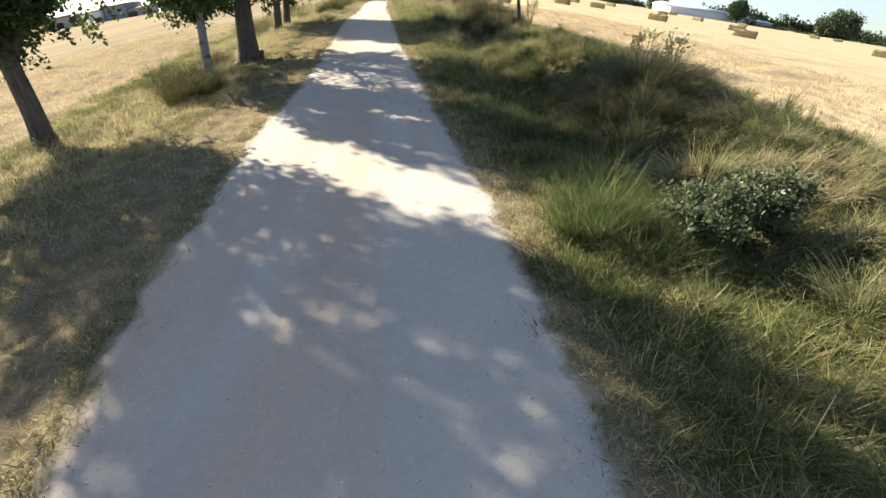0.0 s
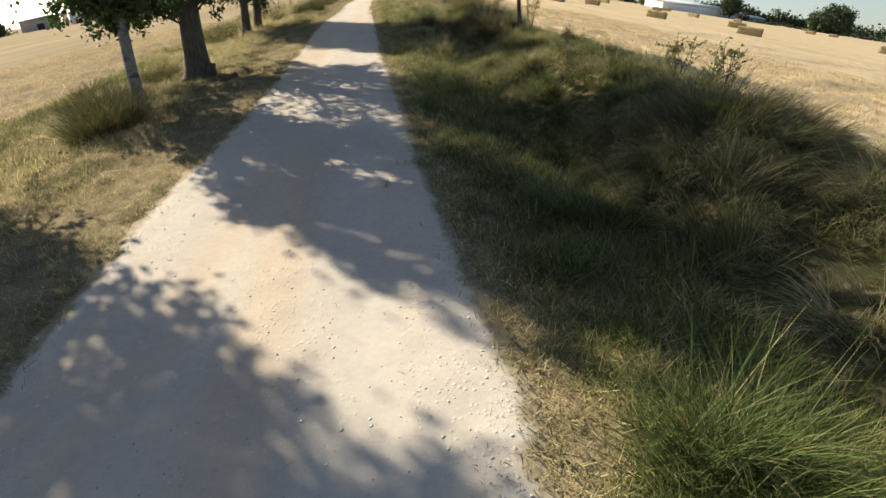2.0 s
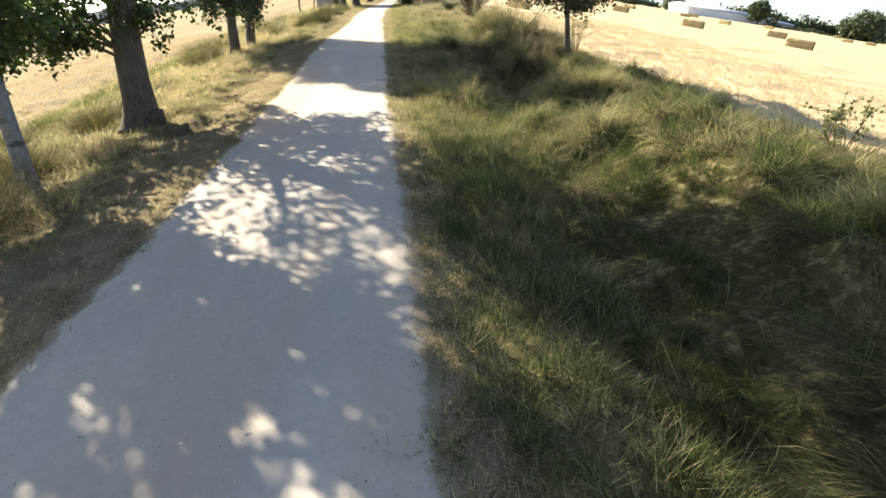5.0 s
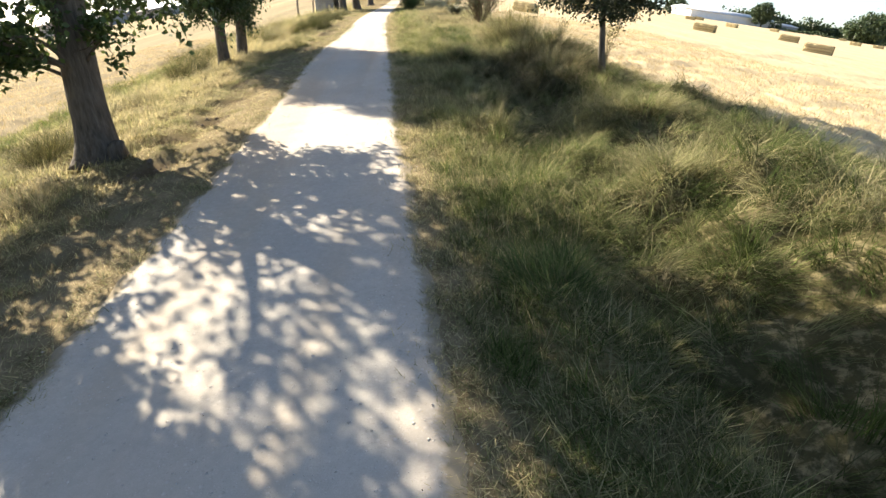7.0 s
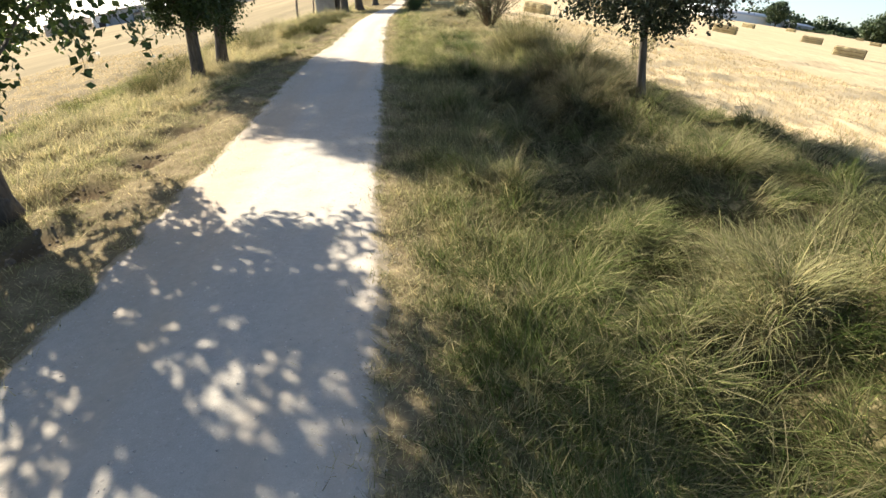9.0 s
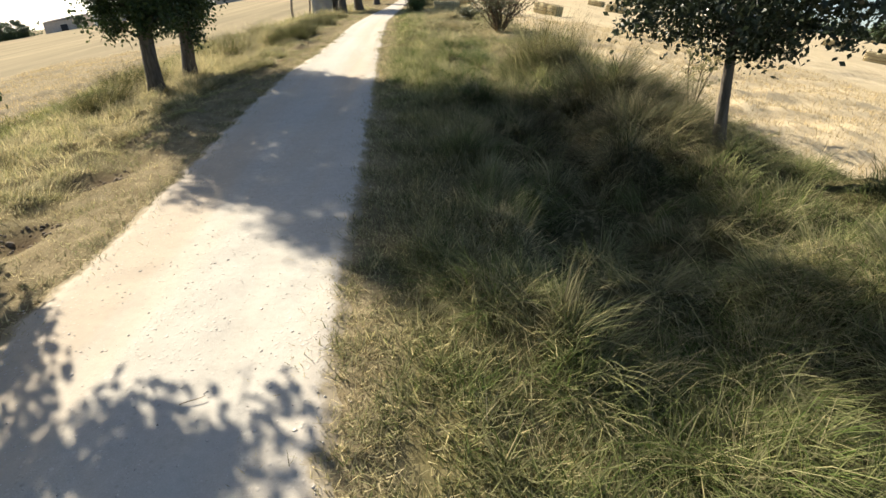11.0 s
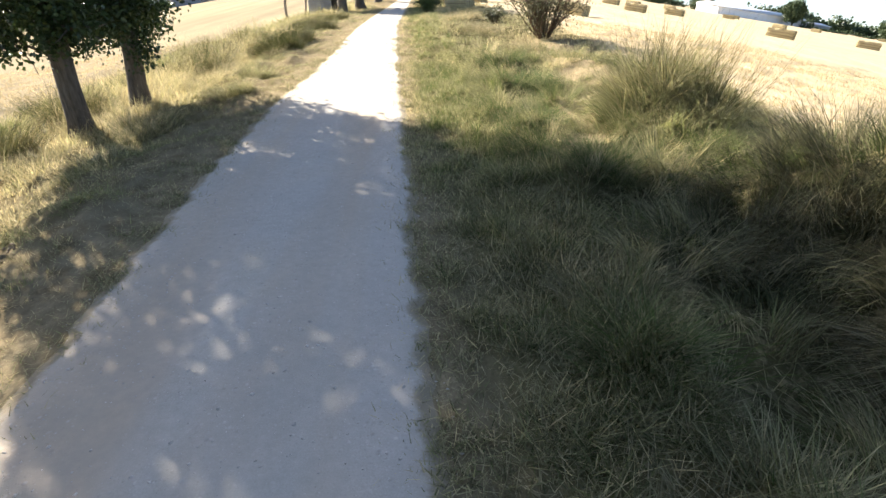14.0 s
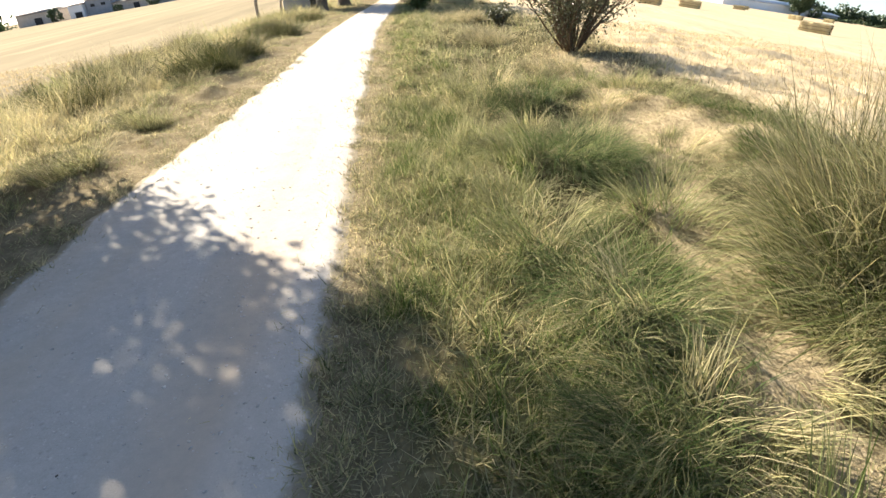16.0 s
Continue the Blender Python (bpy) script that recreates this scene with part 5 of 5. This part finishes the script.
def left_verge():
    r = np.random.default_rng(901)
    b = Blades()
    for n, y0, y1, w in ((100000, 0.3, 12, 0.0045), (110000, 12, 27, 0.005), (40000, 27, 48, 0.011)):
        def trodden(m):
            y = r.uniform(y0, y1, m)
            return left_edge(y) - r.uniform(-0.08, 1.6, m), y
        x, y, out, mood, big = tufted(n, r, trodden, 0.04)
        d = left_edge(y) - x
        lush = wave(x, y, 1.0, 41) + 0.6 * wave(x, y, 0.35, 42)
        keep = (r.uniform(0, 1, n) < (0.42 + 0.58 * step(d, 0.0, 0.45)) * (0.7 + 0.3 * lush)) & (is_bare(x, y) < 0.3) & (d > -0.14 * r.uniform(0, 1, n) ** 2)
        x, y, d, lush, out, mood, big = (a[keep] for a in (x, y, d, lush, out, mood, big))
        n = len(x)
        L = (0.04 + 0.05 * step(d, 0.3, 1.4) + 0.015 * lush) * big * r.uniform(0.6, 1.6, n)
        dry = np.clip(np.interp(y, [5, 14, 22], [0.82, 0.68, 0.62]) - 0.26 * lush + 0.14 * mood + r.normal(0, 0.16, n), 0, 1)
        b.add(np.stack([x, y, height(x, y) - 0.005], -1), L, out + r.normal(0, 0.9, n), r.uniform(0.2, 1.2, n), r.uniform(0.1, 1.0, n), w * r.uniform(0.6, 1.4, n), 1, np.maximum(dry, 0.25), np.clip(r.normal(0.62, 0.2, n) + 0.12 * mood, 0, 1))
    for n, y0, y1, w in ((75000, 2, 14, 0.006), (115000, 14, 30, 0.0065), (40000, 30, 52, 0.013)):
        def bank(m):
            y = r.uniform(y0, y1, m)
            lo, hi = left_edge(y) - 1.2, field_left(y) - 0.1
            return lo + (hi - lo) * r.uniform(0, 1, m), y
        x, y, out, mood, big = tufted(n, r, bank, 0.07)
        lo, hi = left_edge(y) - 1.2, field_left(y) - 0.1
        t = np.clip((x - lo) / (hi - lo), 0, 1)
        lush = wave(x, y, 1.5, 43) + 0.5 * wave(x, y, 0.5, 44)
        keep = (r.uniform(0, 1, n) < 0.72 + 0.3 * lush) & (is_bare(x, y) < 0.3)
        x, y, t, lush, out, mood, big = (a[keep] for a in (x, y, t, lush, out, mood, big))
        n = len(x)
        tallness = step(t, 0.0, 0.35) * (1 - 0.6 * step(t, 0.7, 1.0)) * np.interp(y, [4, 9, 14, 20, 23, 30], [0.35, 0.5, 0.7, 0.9, 1.9, 2.3])
        L = (0.06 + 0.13 * tallness * (0.8 + 0.5 * lush)) * big * r.uniform(0.6, 1.5, n)
        green = np.exp(-((t - 0.85) / 0.16) ** 2) * step(wave(x, y, 4.0, 45), -0.5, 0.2)
        dry = np.clip(np.interp(y, [6, 13, 20], [0.80, 0.62, 0.82]) - 0.12 * lush - 0.55 * green + 0.13 * mood + r.normal(0, 0.14, n), 0, 1)
        lay = 2.2 * wave(x, y, 1.5, 46)
        az = np.arctan2(np.sin(out) + 0.8 * np.sin(lay), np.cos(out) + 0.8 * np.cos(lay)) + r.normal(0, 0.5, n)
        b.add(np.stack([x, y, height(x, y) - 0.01], -1), L, az, r.uniform(0.05, 0.6, n), r.uniform(0.2, 1.4, n), w * r.uniform(0.6, 1.4, n), 2, dry, np.clip(r.normal(0.68, 0.22, n) + np.interp(y, [17, 22], [0, 0.14]), 0, 1))
    return thing("verge_grass", b.mesh("verge_grass"), GRASS, "dry straw-coloured grass on the tree-lined bank", "grass", kind="stuff")


def fringe():
    """Short worn tufts that spill over the track's rims."""
    r = np.random.default_rng(905)
    b = Blades()
    for n, side in ((46000, 1), (46000, -1)):
        def rim(m):
            y = 0.5 + 27 * r.uniform(0, 1, m) ** 1.2
            d = r.normal(0.01, 0.10, m)
            return (right_edge(y) + d if side > 0 else left_edge(y) - d), y
        x, y, out, mood, big = tufted(n, r, rim, 0.028, 16)
        keep = r.uniform(0, 1, n) < 0.45 + 0.7 * wave(x, y, 0.7, 47)
        x, y, out, mood, big = (a[keep] for a in (x, y, out, mood, big))
        n = len(x)
        b.add(np.stack([x, y, np.maximum(height(x, y), 0.012)], -1), 0.046 * big * r.uniform(0.6, 1.5, n), out + r.normal(0, 0.8, n), r.uniform(0.2, 1.2, n), r.uniform(0.1, 1.0, n), 0.0064 * r.uniform(0.6, 1.3, n), 1, np.clip(0.66 + 0.22 * mood + r.normal(0, 0.15, n), 0.1, 1), np.clip(r.normal(0.52, 0.2, n) + 0.1 * mood, 0, 1))
    return thing("edge_grass", b.mesh("edge_grass"), GRASS, "short worn grass tufts along the gravel edges", "grass", kind="stuff")


def stubble():
    r = np.random.default_rng(902)
    b = Blades()
    for side in (1, -1):
        for n, a0, a1, y0, y1, w in ((75000, 0.0, 8, 2, 34, 0.008),):
            y = r.uniform(y0, y1, n)
            row = np.round(r.uniform(a0, a1, n) / 0.17) * 0.17 + r.normal(0, 0.035, n)
            x = field_right(y) + row if side > 0 else field_left(y) - row
            x = np.where(row < 0.4, x, np.round(x / 0.17) * 0.17 + r.normal(0, 0.035, n))
            L = r.uniform(0.05, 0.13, n)
            b.add(np.stack([x, y, height(x, y) - 0.01], -1), L, r.uniform(0, 2 * np.pi, n), r.uniform(0, 0.7, n), r.uniform(0, 0.5, n), w * r.uniform(0.6, 1.4, n), 1, r.uniform(0, 1, n), np.clip(r.normal(0.5, 0.22, n), 0, 1))
    return thing("stubble", b.mesh("stubble"), STUBBLE, "rows of short cut golden straw stubble", "stubble", kind="stuff")


def litter():
    """Loose dead stalks lying along the track's edges."""
    r = np.random.default_rng(903)
    b = Blades()
    for n, side in ((13000, 1), (8000, -1)):
        y = r.uniform(0.5, 32, n)
        d = r.normal(0.05, 0.15, n)
        x = right_edge(y) + d if side > 0 else left_edge(y) - d
        z = np.maximum(height(x, y), 0.012) + 0.004
        b.add(np.stack([x, y, z], -1), r.uniform(0.02, 0.085, n), r.uniform(0, 2 * np.pi, n), r.uniform(1.35, 1.55, n), r.uniform(0, 0.06, n), r.uniform(0.0018, 0.0038, n), 2, r.uniform(0.6, 1, n), np.clip(r.normal(0.7, 0.2, n), 0, 1))
    return thing("straw_litter", b.mesh("straw_litter"), GRASS, "loose pale dead stalks strewn along the track edges", "straw", kind="stuff")


def stones(name, n, size, mat, label, seed, y0=0.6, y1=24, edge=0.0):
    r = np.random.default_rng(seed)
    y = r.uniform(y0, y1, n)
    t = r.uniform(-0.035, 1.035, n)
    x = left_edge(y) + (right_edge(y) - left_edge(y)) * t
    s = size * np.minimum(r.lognormal(0, 0.5, n), 2.3)
    o = np.array([(1, 0, 0), (-1, 0, 0), (0, 1, 0), (0, -1, 0), (0, 0, 1), (0, 0, -0.6)], dtype=float)
    f = np.array([(0, 2, 4), (2, 1, 4), (1, 3, 4), (3, 0, 4), (2, 0, 5), (1, 2, 5), (3, 1, 5), (0, 3, 5)])
    v = o[None] * s[:, None, None] * (1 + 0.35 * r.normal(size=(n, 6, 1))) * np.array([1, 1, 0.36])
    a = r.uniform(0, 2 * np.pi, n)
    c, d = np.cos(a)[:, None], np.sin(a)[:, None]
    v = np.stack([v[..., 0] * c - v[..., 1] * d, v[..., 0] * d + v[..., 1] * c, v[..., 2]], -1)
    top = 0.022 * step(np.minimum(t, 1 - t), 0.0, 0.05) - 0.008 * (np.exp(-((t - 0.3) / 0.09) ** 2) + np.exp(-((t - 0.72) / 0.09) ** 2)) + 0.003 * wave(x, y, 0.6, 21)
    v += np.stack([x, y, np.maximum(top, height(x, y)) + 0.08 * s], -1)[:, None]
    faces = (np.arange(n)[:, None, None] * 6 + f[None]).reshape(-1, 3)
    return thing(name, np_mesh(name, v.reshape(-1, 3), [faces]), mat, label, "stones", kind="stuff")


right_verge()
left_verge()
fringe()
stubble()
litter()
stones("pebbles", 10000, 0.0042, PEBBLE, "small pale loose pebbles on the gravel track", 910)
stones("clods", 300, 0.0024, CLOD, "small dark clods and leaf crumbs on the gravel", 911)


def earth_clods():
    """Dark lumps of bare earth in the hollows of the left bank."""
    r = np.random.default_rng(912)
    s = Soup()
    for hx, hy, rad, h in HEAPS:
        if h > 0 or hx > 0:
            continue
        for k in range(80):
            a, q = r.uniform(0, 2 * math.pi), rad * 0.8 * math.sqrt(r.uniform(0, 1))
            x, y = hx + math.cos(a) * q, hy + math.sin(a) * q
            size = 0.008 * r.lognormal(0, 0.5)
            v, f, caps = tube([(x, y, at(x, y) - size * 0.4), (x, y, at(x, y) + size * 0.3), (x, y, at(x, y) + size)], [size * 1.2, size * 1.1, size * 0.5], 6, 0.2)
            n0 = s.n
            s.add(v, f)
            s.f3.append(caps + n0)
    return thing("earth_clods", s.mesh("earth_clods"), EARTH, "dark lumps of dry bare earth in the bank", "earth", kind="stuff")


earth_clods()


def stick(x, y, length, yaw, r0, seed):
    r = np.random.default_rng(seed)
    s = Soup()
    add_tube(s, bent((-length / 2, 0, 0), (length / 2, 0, 0.004), 7, 0.0, r), np.linspace(r0, r0 * 0.6, 7), 7, 0.08)
    ob = thing("stick", s.mesh("stick", True), STICK, "short bare dry stick lying on the gravel", "stick")
    ob.matrix_basis = Matrix.Translation((x, y, 0.022 + r0)) @ pose(0, 0, 0, 0, 0, yaw)


stick(0.05, 6.42, 0.16, 84, 0.008, 921)
stick(-0.62, 12.55, 0.11, 25, 0.003, 922)
